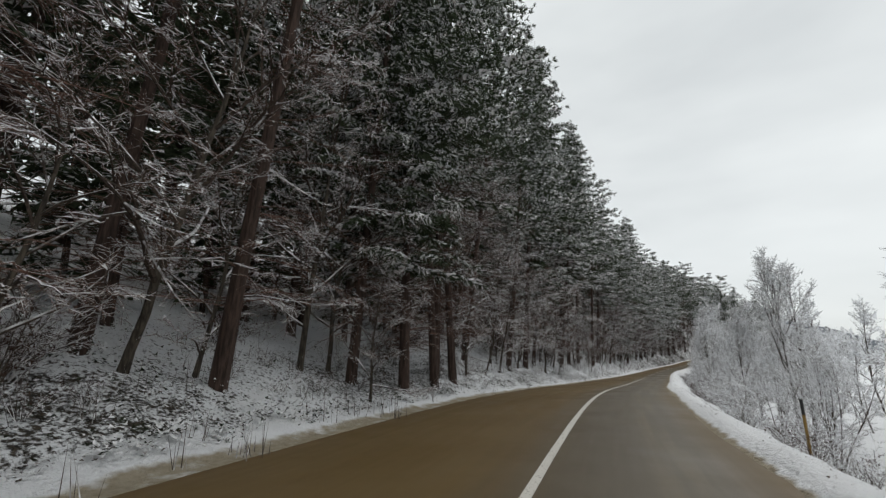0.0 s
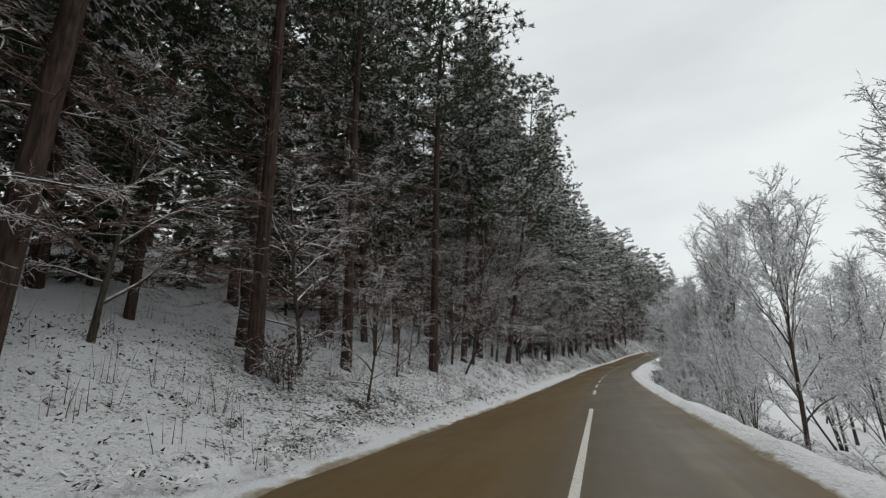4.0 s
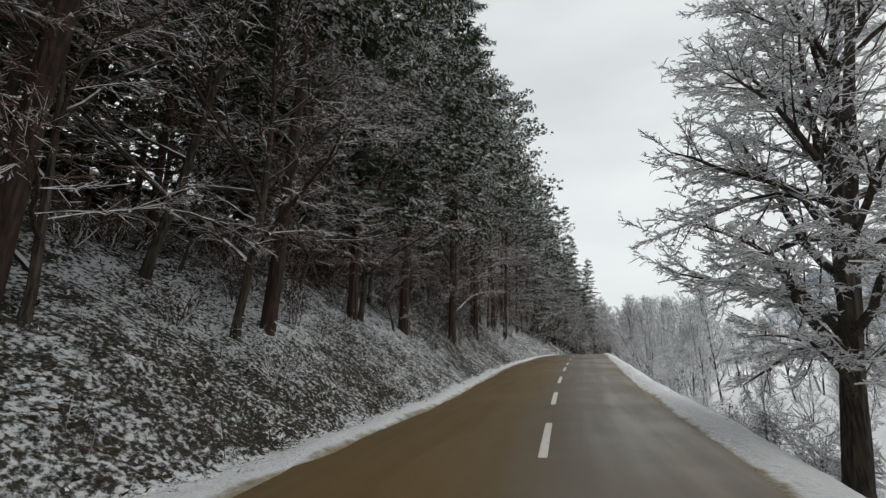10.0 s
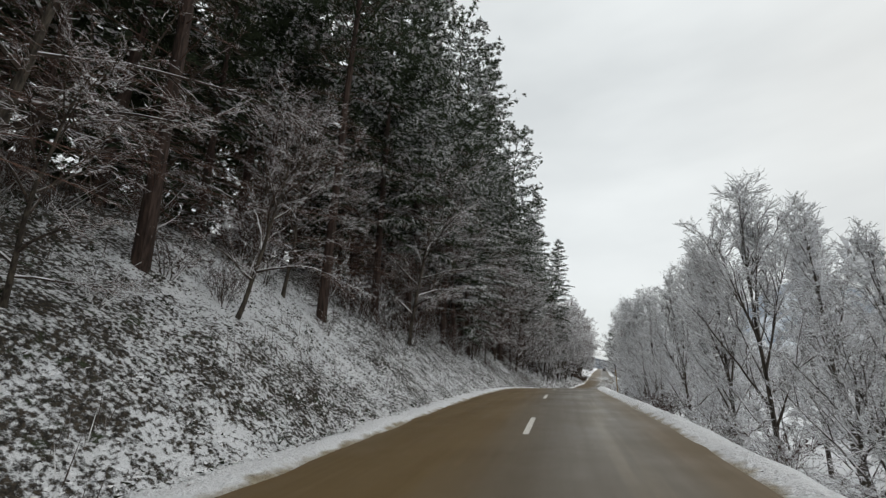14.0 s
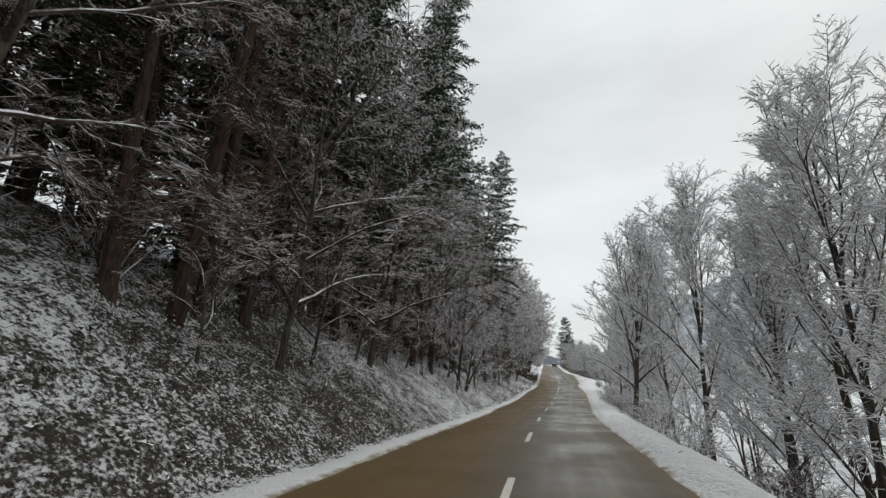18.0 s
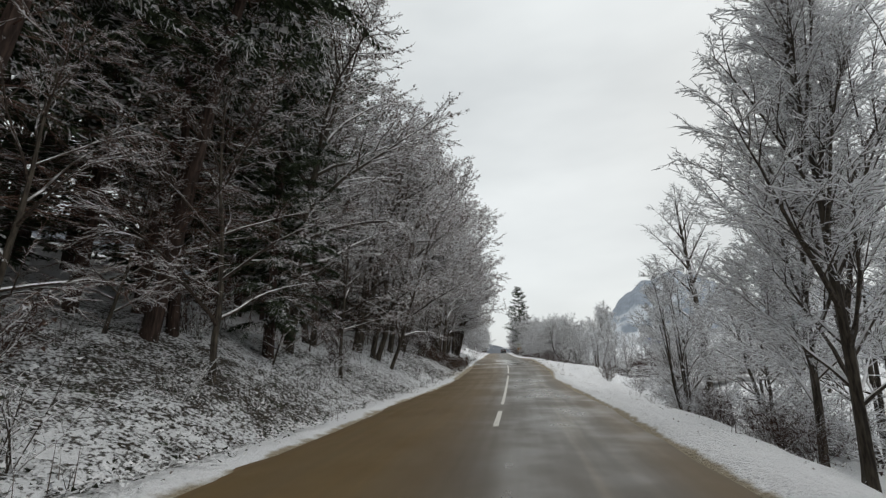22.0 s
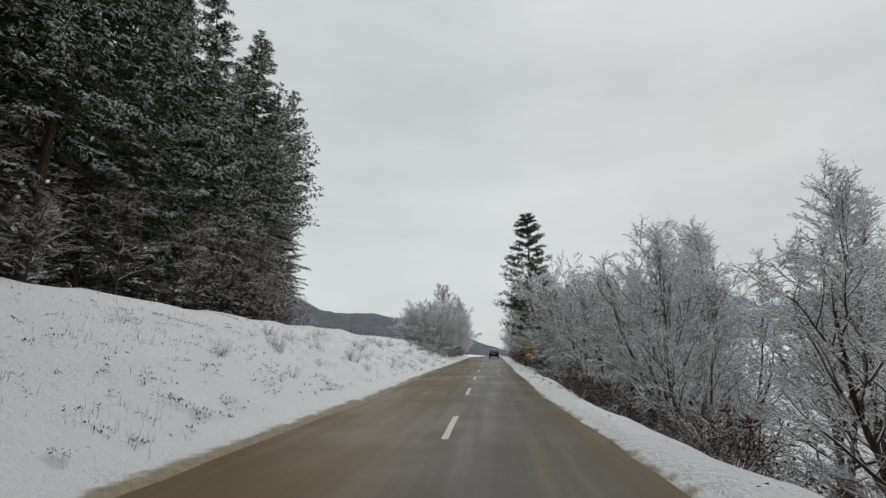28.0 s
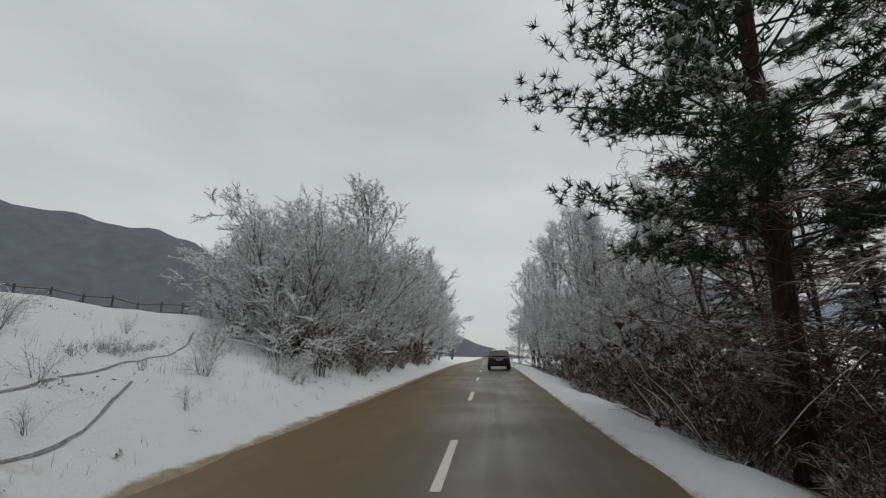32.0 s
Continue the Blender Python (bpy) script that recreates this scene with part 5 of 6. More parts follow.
for s, d, size in ((354, 6.0, .9), (356, 6.4, 1.1), (358, 7.4, 1.3), (360, 6.6, 1.0), (362, 8, 1.4), (364, 7.0, 1.0), (366, 8.2, 1.4), (368, 7.6, 1.1), (371, 7.8, 1.3), (365, 9.5, 1.5), (360, 9.5, 1.5), (355, 9, 1.5), (376, 5.4, 1.0), (379, 5.2, 1.0), (383, 5.0, 1.0), (388, 5.2, 1.1), (394, 5, 1.1), (372.5, 5.3, .8)):
    plant("brown_bush%d" % random.randrange(3), s, d, size, group="shrubs along the road ahead")
for s, d, size in ((366, 7.2, .5), (373, 5.4, .4), (378, 5.0, .5), (383, -5.6, .7), (389, -5.3, .7), (395, -5.2, .6), (402, -5, .7), (361, 6.6, .6), (364, 6.6, .5)):
    plant("bush%d" % random.randrange(3), s, d, size, group="shrubs along the road ahead")

weeds = [(random.choice(["pale_scrub0", "pale_scrub1", "pale_scrub0", "pale_scrub2"]), random.uniform(330, 383), -random.uniform(4.9, 11), random.uniform(0.16, 0.4)) for k in range(70)]
weeds += [("brown_scrub%d" % random.randrange(3), 374.3 + 0.45 * k, -7.5 - 0.14 * k, random.uniform(0.14, 0.24)) for k in range(9)]
stand("field_weeds", weeds, "dry snow-dusted weeds and small bushes on the snowy field", "weeds")
for k in range(16):
    plant("brown_bush%d" % random.randrange(3), random.uniform(424, 446), random.uniform(-48, -24), random.uniform(1.6, 2.6), label="olive-brown leafless bush beyond the field", group="bushes beyond the field")
for s, d, size in ((377, -6.5, .4), (379.5, -8, .45), (374, -9, .35), (380.5, -5.8, .4), (366, -7.5, .3), (359, -9, .3), (350, -8, .3), (343, -6.5, .25), (371, -6, .3)):
    plant("pale_bush%d" % random.randrange(3), s, d, size, group="weeds on the snowy field")

for s, d, size in ((253, 5.6, .7), (255, 6.6, .9), (257, 5.9, .8), (259, 7.4, 1.0), (262, 6.2, .9), (264.5, 7.6, 1.0), (267, 7.0, .9), (269.5, 8.4, 1.0), (272, 8.0, .9), (274, 9.6, 1.0), (258, 9, 1.1), (265, 10, 1.1)):
    plant(random.choice(["brown_bush0", "brown_bush1", "pale_bush0", "pale_bush2"]), s, d, size * 0.8, group="shrubs on the valley side")
# the dark tangle under the big pine
tangle = [("brown_scrub%d" % random.randrange(3), random.uniform(372, 396), random.uniform(5.6, 10.5), random.uniform(1.2, 2.3)) for k in range(70)]
tangle += [("brown_scrub%d" % random.randrange(3), random.uniform(338, 373), random.uniform(5.6, 9.5), random.uniform(0.7, 1.4)) for k in range(80)]
tangle += [("brown_scrub%d" % random.randrange(3), random.uniform(371.0, 390), random.uniform(4.5, 6.8), random.uniform(0.2, 0.42)) for k in range(85)]
stand("roadside_tangle", tangle, "dense dark tangle of shrubs beside the road under the big pine", "shrubs")
for s, d, size in ((378, 7.6, .8), (382, 8.4, .9), (386.5, 8.0, .85), (391, 8.6, .9), (396, 8, .85), (373, 9.5, .9)):
    plant("under%d" % random.randrange(3), s, d, size, lean=-4, group="trees along the road ahead")

scrub += [("brown_scrub%d" % random.randrange(3), random.uniform(288, 299), -random.uniform(4.5, 7.5), random.uniform(0.35, 0.75)) for k in range(34)]
scrub += [(random.choice(["brown_scrub0", "brown_scrub1", "brown_scrub2", "pale_scrub0"]), random.uniform(108, 200), -random.uniform(6.4, 11.5), random.uniform(0.5, 1.1)) for k in range(105)]
scrub += [("brown_scrub%d" % random.randrange(3), s, float(left_edge(s)) - random.uniform(1.0, 3.2), random.uniform(0.2, 0.45)) for s in [random.uniform(78, 106) for k in range(40)] + [random.uniform(-2, 24) for k in range(34)]]
stand("bank_scrub", scrub, "low leafless scrub with brown twigs on the wooded bank", "scrub")
edge_scrub = [(random.choice(["brown_scrub0", "brown_scrub1", "pale_scrub0", "pale_scrub1", "pale_scrub2"]), random.uniform(-3, 256), random.uniform(4.4, 5.9), random.uniform(0.28, 0.62)) for k in range(135)]
stand("verge_scrub", edge_scrub, "low leafless scrub along the edge of the valley", "scrub")
left_tangle = [("brown_scrub%d" % random.randrange(3), random.uniform(382.5, 404), -random.uniform(5.2, 9.5), random.uniform(0.6, 1.3)) for k in range(45)]
stand("bush_tangle", left_tangle, "dark brushwood at the foot of the domed bushes", "shrubs")
brush_seed = random.Random(77)
brushwood = [("brown_scrub%d" % brush_seed.randrange(3), brush_seed.uniform(302, 328), brush_seed.uniform(14, 36), brush_seed.uniform(1.1, 2.3)) for k in range(120)]
stand("brook_brushwood", brushwood, "brown leafless brushwood along the brook beyond the footbridge", "shrubs")


# ---------------- undergrowth: leaves, brambles and weeds that show through the snow ----------------


def leaves(name, count, seed, s_range, d_range, size, material, label, category, upright=0.6, rare=(0.48, 0.62), mound=0.0):
    """Countless small leaves on the ground, each a bent sliver of its own."""
    rng = np.random.default_rng(seed)
    s, u = rng.uniform(*s_range, count), rng.random(count)
    d = d_range[0] + (d_range[1] - d_range[0]) * u ** 1.4
    if d_range[0] < 0:
        d = np.minimum(d, left_edge(s) - 0.35 - 0.5 * rng.random(count))
    keep = 0.4 * patchy(s, d, 0.5, seed) + 0.4 * patchy(s, d, 0.15, seed + 2) + 0.2 * patchy(s, d, 3.5, seed + 3) > rng.uniform(*rare, count)
    s, d = s[keep], d[keep]
    n = len(s)
    p = spot(s, d, 0.0)
    p[:, 2] += mound * np.maximum(0, 2.2 * patchy(s, d, 0.45, seed + 4) - 0.6) * rng.random(n) ** 0.7
    a = rng.random(n) * 6.283
    long = rng.uniform(*size, n)
    rise = rng.uniform(0.1, 1.0, n) * upright
    way = np.stack([np.cos(a), np.sin(a), rise], 1) * long[:, None]
    side = np.stack([-np.sin(a), np.cos(a), rng.normal(0, 0.4, n)], 1) * (long * rng.uniform(0.16, 0.45, n))[:, None]
    foot = p + (0, 0, 0.01)
    v = np.stack([foot - side, foot + side, p + way], 1).reshape(-1, 3)
    ob = mesh_object(name, v, np.arange(n * 3).reshape(-1, 3), material)
    return tagged(ob, label, category, kind="stuff")


def stalks(name, count, seed, s_range, d_range, height, width, material, label, category):
    """Countless thin dry stalks that stand out of the snow in tufts."""
    rng = np.random.default_rng(seed)
    tufts = count // 6
    s0, d0 = rng.uniform(*s_range, tufts), rng.uniform(*d_range, tufts)
    keep = ripple(s0, d0, 3.0, seed) > rng.uniform(-0.7, 0.6, tufts)
    s0, d0 = np.repeat(s0[keep], 6), np.repeat(d0[keep], 6)
    n = len(s0)
    p = spot(s0 + rng.normal(0, 0.12, n), d0 + rng.normal(0, 0.12, n), -0.03)
    a, tilt = rng.random(n) * 6.283, rng.uniform(0, 0.5, n)
    h = rng.uniform(*height, n)
    tip = p + np.stack([np.cos(a) * tilt * h, np.sin(a) * tilt * h, h], 1)
    side = np.stack([np.cos(a + 1.6), np.sin(a + 1.6), 0 * a], 1) * width
    v = np.stack([p - side, p + side, tip], 1).reshape(-1, 3)
    ob = mesh_object(name, v, np.arange(n * 3).reshape(-1, 3), material)
    return tagged(ob, label, category, kind="stuff")


leaves("leaf_litter", 190000, 3, (-10, 318), (-3.7, -12), (0.025, 0.08), MAT_DEAD, "brown dead leaves sticking out of the snow on the bank", "leaves", mound=0.10)
leaves("brambles", 260000, 5, (-10, 318), (-3.9, -11), (0.035, 0.10), MAT_IVY, "dark bramble leaves half buried in snow on the bank", "brambles", 0.9, mound=0.28)
leaves("withered_brush", 60000, 15, (287, 299.5), (-3.9, -7.8), (0.04, 0.10), MAT_BRUSH, "thick brown withered brush at the foot of the wood", "brush", 1.2, mound=0.75)
leaves("field_litter", 150000, 23, (322, 386), (-4.4, -13), (0.02, 0.06), MAT_DEAD, "dark withered leaves and stems that poke out of the snowy field", "litter", 1.4, (0.67, 0.74), 0.10)
leaves("verge_litter", 60000, 17, (-5, 372), (3.3, 6.2), (0.015, 0.055), MAT_DEAD, "crumbs of earth, twigs and leaves on the snowy verge", "litter", 0.4)
stalks("dry_weeds", 15000, 7, (-10, 308), (-12, -4.2), (0.25, 0.9), 0.008, MAT_TWIG, "thin dry weed stalks on the snowy bank", "weeds")
stalks("field_grass", 12000, 9, (308, 392), (-15, -4.2), (0.08, 0.32), 0.004, MAT_TWIG_BROWN, "tufts of dry grass poking through the snowy field", "grass")
stalks("verge_grass", 6000, 11, (-5, 392), (4.6, 9), (0.1, 0.34), 0.006, MAT_DEAD, "dry grass on the snowy edge of the valley", "grass")


# lumps of earth and frozen slush on the verge
rng_c = np.random.default_rng(12)
clods = Mesher()
for s, d in list(zip(rng_c.uniform(338, 372, 110), rng_c.uniform(3.15, 4.5, 110))) + list(zip(rng_c.uniform(278, 306, 90), rng_c.uniform(3.1, 4.2, 90))):
    clods.lump(spot(s, d, 0.02), rng_c.uniform(0.4, 1.3) * np.array((0.065, 0.05, 0.04)), rng_c)
tagged(clods.make("earth_clods", MAT_DEAD, None), "dark clods of earth lying on the snowy verge", "clods", kind="stuff")



def rut(places, wide, label):
    """A tyre track in the snow: a flat ribbon that follows the ground, its depth only coloured in."""
    places = np.array(places, float)
    run = np.r_[0, np.cumsum(np.hypot(*np.diff(places, axis=0).T))]
    at = np.linspace(0, run[-1], int(run[-1] / 0.15) + 2)
    s, d = np.interp(at, run, places[:, 0]), np.interp(at, run, places[:, 1])
    side = np.array((-np.gradient(d), np.gradient(s)))
    side /= np.hypot(*side) + 1e-9
    half = wide / 2 * (1 + 0.35 * ripple(at, 0 * at, 0.5, 3))
    rows = [on_sheet(s + side[0] * half * k, d + side[1] * half * k, 0.012) for k in (-1, 0, 1)]
    ob = mesh_object("tyre_track", np.stack(rows, 1).reshape(-1, 3), grid_faces(len(at), 3), MAT_RUT, smooth_faces=True)
    return tagged(ob, label, "track", group="tyre tracks in the snow")


# trodden snow, with the shadow down in the ruts put into its dark grey
MAT_RUT = snowy("shaded_rut_snow", (0.10, 0.10, 0.095), (0.30, 0.29, 0.285), 1.0, 1.5, 12.0)
rut(((296.5, 5.15), (294.5, 4.85), (292.5, 4.5), (290.7, 4.05), (289.4, 3.6)), 0.10, "dark tyre track that turns off the road through the snow")
rut(((296.8, 5.75), (294.8, 5.4), (292.8, 5.05), (290.6, 4.6), (288.8, 4.1)), 0.07, "dark tyre track that turns off the road through the snow")
rut(((369.5, -5.2), (371.9, -6.1), (373.6, -6.75), (374.8, -7.1), (376.9, -7.9), (378.9, -8.5), (381, -9.8)), 0.07, "tyre track across the snowy field")
rut(((369.6, -4.75), (371.1, -4.9), (371.9, -5.0), (372.4, -5.15), (373.4, -5.7), (374.6, -6.4)), 0.055, "tyre track across the snowy field")

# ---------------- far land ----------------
# Distance haze is mixed into these pale blue-grey forest and meadow colours.
MAT_HILL = hill_material("hazy_wooded_hill", (0.225, 0.255, 0.295), (0.45, 0.48, 0.52))
MAT_HILL_NEAR = hill_material("hazy_near_hill", (0.125, 0.135, 0.152), (0.42, 0.44, 0.46), 0.64)


def hill(name, centre, bearing, far, wide, deep, tall, material, label, seed):
    """A wooded hill: a rounded ridge with an uneven crest."""
    u, v = np.meshgrid(np.linspace(-1, 1, 90), np.linspace(-1, 1, 30), indexing="ij")
    b = radians(bearing)
    ahead, right = np.array((-math.sin(b), math.cos(b))), np.array((math.cos(b), math.sin(b)))
    xy = np.array(centre)[None, None] + ahead * (far + v[..., None] * deep) + right * (u[..., None] * wide)
    crest = np.cos(u * math.pi / 2) ** 1.3 * (1 + 0.16 * ripple(u * 3, u * 0, 0.6, seed)) + 0.04 * ripple(u * 20, v * 8, 1.0, seed)
    z = tall * crest * np.cos(v * math.pi / 2) + tall * 0.012 * ripple(u * 160, v * 70, 1.0, seed) - 8
    return tagged(mesh_object(name, np.concatenate([xy, z[..., None]], -1).reshape(-1, 3), grid_faces(90, 30), material), label, "hill", kind="structure")


hill("hill_east", (88, 255), -51, 2300, 520, 500, 375, MAT_HILL, "distant wooded hill with snowy meadows, tinted blue-grey for haze", 1)
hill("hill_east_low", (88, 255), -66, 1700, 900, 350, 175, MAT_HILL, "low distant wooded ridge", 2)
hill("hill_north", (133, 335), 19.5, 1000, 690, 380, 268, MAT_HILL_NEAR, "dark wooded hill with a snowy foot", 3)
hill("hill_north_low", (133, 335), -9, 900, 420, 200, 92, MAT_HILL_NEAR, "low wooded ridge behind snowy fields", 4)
# ---------------- built things ----------------
MAT_STEEL = plain("galvanised_steel", (0.12, 0.115, 0.11), 0.55, 0.5)
MAT_CONCRETE = plain("old_concrete", (0.20, 0.19, 0.175), 0.85)
MAT_BANNER = plain("white_banner", (0.62, 0.66, 0.68), 0.7, 0.0, 0.06)
MAT_BLUE = plain("blue_lettering", (0.012, 0.06, 0.36), 0.6, 0.0, 0.1)
MAT_ORANGE = plain("orange_board", (0.46, 0.19, 0.012), 0.55, 0.0, 0.18)
MAT_PALE_BOARD = plain("pale_green_board", (0.34, 0.37, 0.22), 0.5, 0.0, 0.12)
MAT_INK = plain("dark_print", (0.035, 0.03, 0.02), 0.6)
MAT_TIMBER = plain("weathered_timber", (0.06, 0.045, 0.03), 0.85, 0.0, 0.3)
MAT_POLE = plain("faded_yellow_pole", (0.23, 0.14, 0.03), 0.6, 0.0, 0.25)
MAT_BLACK = plain("black_paint", (0.012, 0.012, 0.012), 0.45)


def box(bm, size, m):
    made = bmesh.ops.create_cube(bm, size=1.0, matrix=m @ Matrix.Diagonal((*size, 1)))
    return made["verts"]


def part(name, bm, material, parent, label="", bevel=0.0):
    if bevel:
        bmesh.ops.bevel(bm, geom=bm.edges[:], offset=bevel, segments=2, affect="EDGES")
    me = bpy.data.meshes.new(name)
    bm.to_mesh(me)
    bm.free()
    for m in material if isinstance(material, (list, tuple)) else [material]:
        me.materials.append(m)
    ob = new(name, me)
    ob.parent = parent
    return tagged(ob, label)


def beam(name, a, b, width, height, material, parent, label="", bevel=0.006):
    """A straight bar between two places."""
    a, b = Vector(a), Vector(b)
    bm = bmesh.new()
    turn = (b - a).to_track_quat("X", "Z").to_matrix().to_4x4()
    box(bm, ((b - a).length, width, height), Matrix.Translation((a + b) / 2) @ turn)
    return part(name, bm, material, parent, label, bevel)


def pipe(name, a, b, radius, material, parent, label="", sides=10):
    a, b = Vector(a), Vector(b)
    bm = bmesh.new()
    bmesh.ops.create_cone(bm, cap_ends=True, segments=sides, radius1=radius, radius2=radius, depth=(b - a).length,
                          matrix=Matrix.Translation((a + b) / 2) @ (b - a).to_track_quat("Z", "Y").to_matrix().to_4x4())
    return part(name, bm, material, parent, label)


# footbridge over the brook
near0, near1 = Vector(spot(293.3, 10.7).tolist()), Vector(spot(296.6, 24.0).tolist())
far0 = Vector(spot(296.2, 11.0).tolist())
deck_z = float(np.interp(294, LONG, LINE[:, 2])) - 1.42
span = (near1 - near0)
span.z = 0
span = span.normalized()
over = Vector((-span.y, span.x, 0))
width_b = 2.5
n0 = Vector((near0.x, near0.y, deck_z))
length_b = 15.0
bridge = empty("footbridge")
bm = bmesh.new()
turn_b = span.to_track_quat("X", "Z").to_matrix().to_4x4()
box(bm, (length_b, width_b + 0.3, 0.22), Matrix.Translation(n0 + span * length_b / 2 + over * width_b / 2 - Vector((0, 0, 0.11))) @ turn_b)
part("deck", bm, MAT_CONCRETE, bridge, "grey concrete bridge deck", 0.02)
bm = bmesh.new()
box(bm, (length_b - 0.1, width_b - 0.1, 0.09), Matrix.Translation(n0 + span * length_b / 2 + over * width_b / 2 + Vector((0, 0, 0.045))) @ turn_b)
bmesh.ops.subdivide_edges(bm, edges=bm.edges[:], cuts=5, use_grid_fill=True)
for v in bm.verts:
    v.co.z += 0.025 * noise.noise(v.co * 2.0)
part("deck_snow", bm, MAT_SNOW, bridge, "fresh snow lying on the deck")
for side in (0.0, width_b):
    for k in range(9):
        p = n0 + span * (0.05 + k * (length_b - 0.1) / 8) + over * side
        pipe("railing_post", p + Vector((0, 0, -0.02)), p + Vector((0, 0, 1.02)), 0.028, MAT_STEEL, bridge)
    for h in (0.5, 0.98):
        a, b = n0 + over * side + Vector((0, 0, h)), n0 + over * side + span * length_b + Vector((0, 0, h))
        pipe("railing", a, b, 0.026, MAT_STEEL, bridge)
        beam("rail_snow", a + Vector((0, 0, 0.04)), b + Vector((0, 0, 0.04)), 0.045, 0.035, MAT_SNOW, bridge, "thin line of snow on the rail", 0.012)
for k in (0.6, length_b - 0.6):
    bm = bmesh.new()
    box(bm, (1.0, width_b + 0.6, 2.4), Matrix.Translation(n0 + span * k + over * width_b / 2 - Vector((0, 0, 1.4))) @ turn_b)
    part("abutment", bm, MAT_CONCRETE, bridge, "", 0.03)
tagged(bridge, "snow-covered concrete footbridge with grey steel pipe railings", "bridge")

# banner over the bridge, on two posts
pl, pr = Vector(spot(296.7, 13.6).tolist()), Vector(spot(297.5, 17.8).tolist())
top_z = float(np.interp(297, LONG, LINE[:, 2])) + 2.36
banner = empty("banner")
for p in (pl, pr):
    pipe("banner_post", (p.x, p.y, deck_z - 0.9), (p.x, p.y, top_z + 0.06), 0.035, MAT_STEEL, banner)
    arm = (p - (pl + pr) / 2).normalized()
    bm = bmesh.new()
    bmesh.ops.create_uvsphere(bm, u_segments=12, v_segments=8, radius=0.13, matrix=Matrix.Translation((p.x + arm.x * 0.14, p.y + arm.y * 0.14, top_z - 1.05)) @ Matrix.Diagonal((1.5, 1.0, 0.5, 1)))
    part("snow_cap", bm, MAT_SNOW, banner, "cap of snow on a bracket")
wide_b = (Vector((pr.x, pr.y, 0)) - Vector((pl.x, pl.y, 0)))
bm = bmesh.new()
rows_b = []
for i in range(25):
    u = i / 24
    sag = 0.025 * math.sin(u * 9.0)
    base_b = Vector((pl.x, pl.y, 0)) + wide_b * u + Vector((wide_b.y, -wide_b.x, 0)).normalized() * sag
    rows_b.append([bm.verts.new((base_b.x, base_b.y, top_z - h)) for h in (0.0, 0.29, 0.58)])
for a, b in zip(rows_b, rows_b[1:]):
    for k in range(2):
        bm.faces.new((a[k], b[k], b[k + 1], a[k + 1]))
cloth = part("banner_cloth", bm, MAT_BANNER, banner, "white banner cloth with blue letters")
cloth.modifiers.new("thick", "SOLIDIFY").thickness = 0.006
curve = bpy.data.curves.new("lettering", "FONT")
curve.body, curve.size, curve.extrude, curve.offset = "TJ Jablonové", 0.62, 0.004, 0.008
words = bpy.data.objects.new("lettering_source", curve)
scene.collection.objects.link(words)
bpy.context.view_layer.update()
flat = bpy.data.meshes.new_from_object(words.evaluated_get(bpy.context.evaluated_depsgraph_get()))
bpy.data.objects.remove(words)
flat.materials.clear()
flat.materials.append(MAT_BLUE)
letters = new("lettering", flat)
letters.parent = banner
xs = [v.co.x for v in flat.vertices]
fit_w = wide_b.length * 0.80 / (max(xs) - min(xs))
face = Vector((wide_b.y, -wide_b.x, 0)).normalized()
spin = Matrix((wide_b.normalized(), Vector((0, 0, 1)), face)).transposed().to_4x4()
letters.matrix_basis = Matrix.Translation(Vector((pl.x, pl.y, top_z - 0.47)) + wide_b.normalized() * 0.1 + face * 0.06) @ spin @ Matrix.Diagonal((fit_w, 1, 1, 1))
tagged(letters, "bold blue lettering on the banner")
tagged(banner, "white banner with blue letters between thin posts by the footbridge", "banner")

# notice board: a pale panel over an orange one
q0, q1 = spot(369.7, 4.68), spot(370.0, 5.88)
lane_z = float(np.interp(370, LONG, LINE[:, 2]))
board = empty("notice_board")
a, b = Vector((q0[0], q0[1], 0)), Vector((q1[0], q1[1], 0))
w_dir = (b - a).normalized()
back = Vector((w_dir.y, -w_dir.x, 0))
for p in (a + w_dir * 0.05, b - w_dir * 0.05):
    beam("post", p - back * 0.06 + Vector((0, 0, lane_z - 0.6)), p - back * 0.06 + Vector((0, 0, lane_z + 1.85)), 0.09, 0.09, MAT_TIMBER, board)


def panel(name, z0, z1, material, label, lean=0.0):
    bm = bmesh.new()
    m = Matrix((w_dir, Vector((0, 0, 1)), back)).transposed().to_4x4()
    centre = (a + b) / 2 + Vector((0, 0, lane_z + (z0 + z1) / 2))
    box(bm, ((b - a).length, z1 - z0, 0.035), Matrix.Translation(centre) @ m)
    return part(name, bm, material, board, label, 0.006)


lower = panel("lower_board", 0.74, 1.76, MAT_ORANGE, "orange printed board")
panel("upper_board", 1.84, 2.85, MAT_PALE_BOARD, "pale green printed board")
for z, u0, u1, h in ((1.62, .06, .94, .07), (1.47, .30, .70, .06), (1.31, .12, .86, .05), (1.08, .12, .86, .05), (0.90, .35, .68, .06), (2.62, .15, .85, .03), (2.50, .12, .88, .03), (2.34, .2, .8, .03), (2.20, .12, .88, .03)):
    s0, s1 = a + (b - a) * u0, a + (b - a) * u1
    lift = Vector((0, 0, lane_z + z)) + back * 0.0215
    beam("print_bar", s0 + lift, s1 + lift, 0.006, h, MAT_INK, board, "", 0.0)
for z in (1.80, 0.71):
    beam("snow_ledge", a + Vector((0, 0, lane_z + z)), b + Vector((0, 0, lane_z + z)), 0.10, 0.05, MAT_SNOW, board, "snow lying on the ledge", 0.015)
tagged(board, "roadside notice board with a pale panel above an orange one", "notice board")

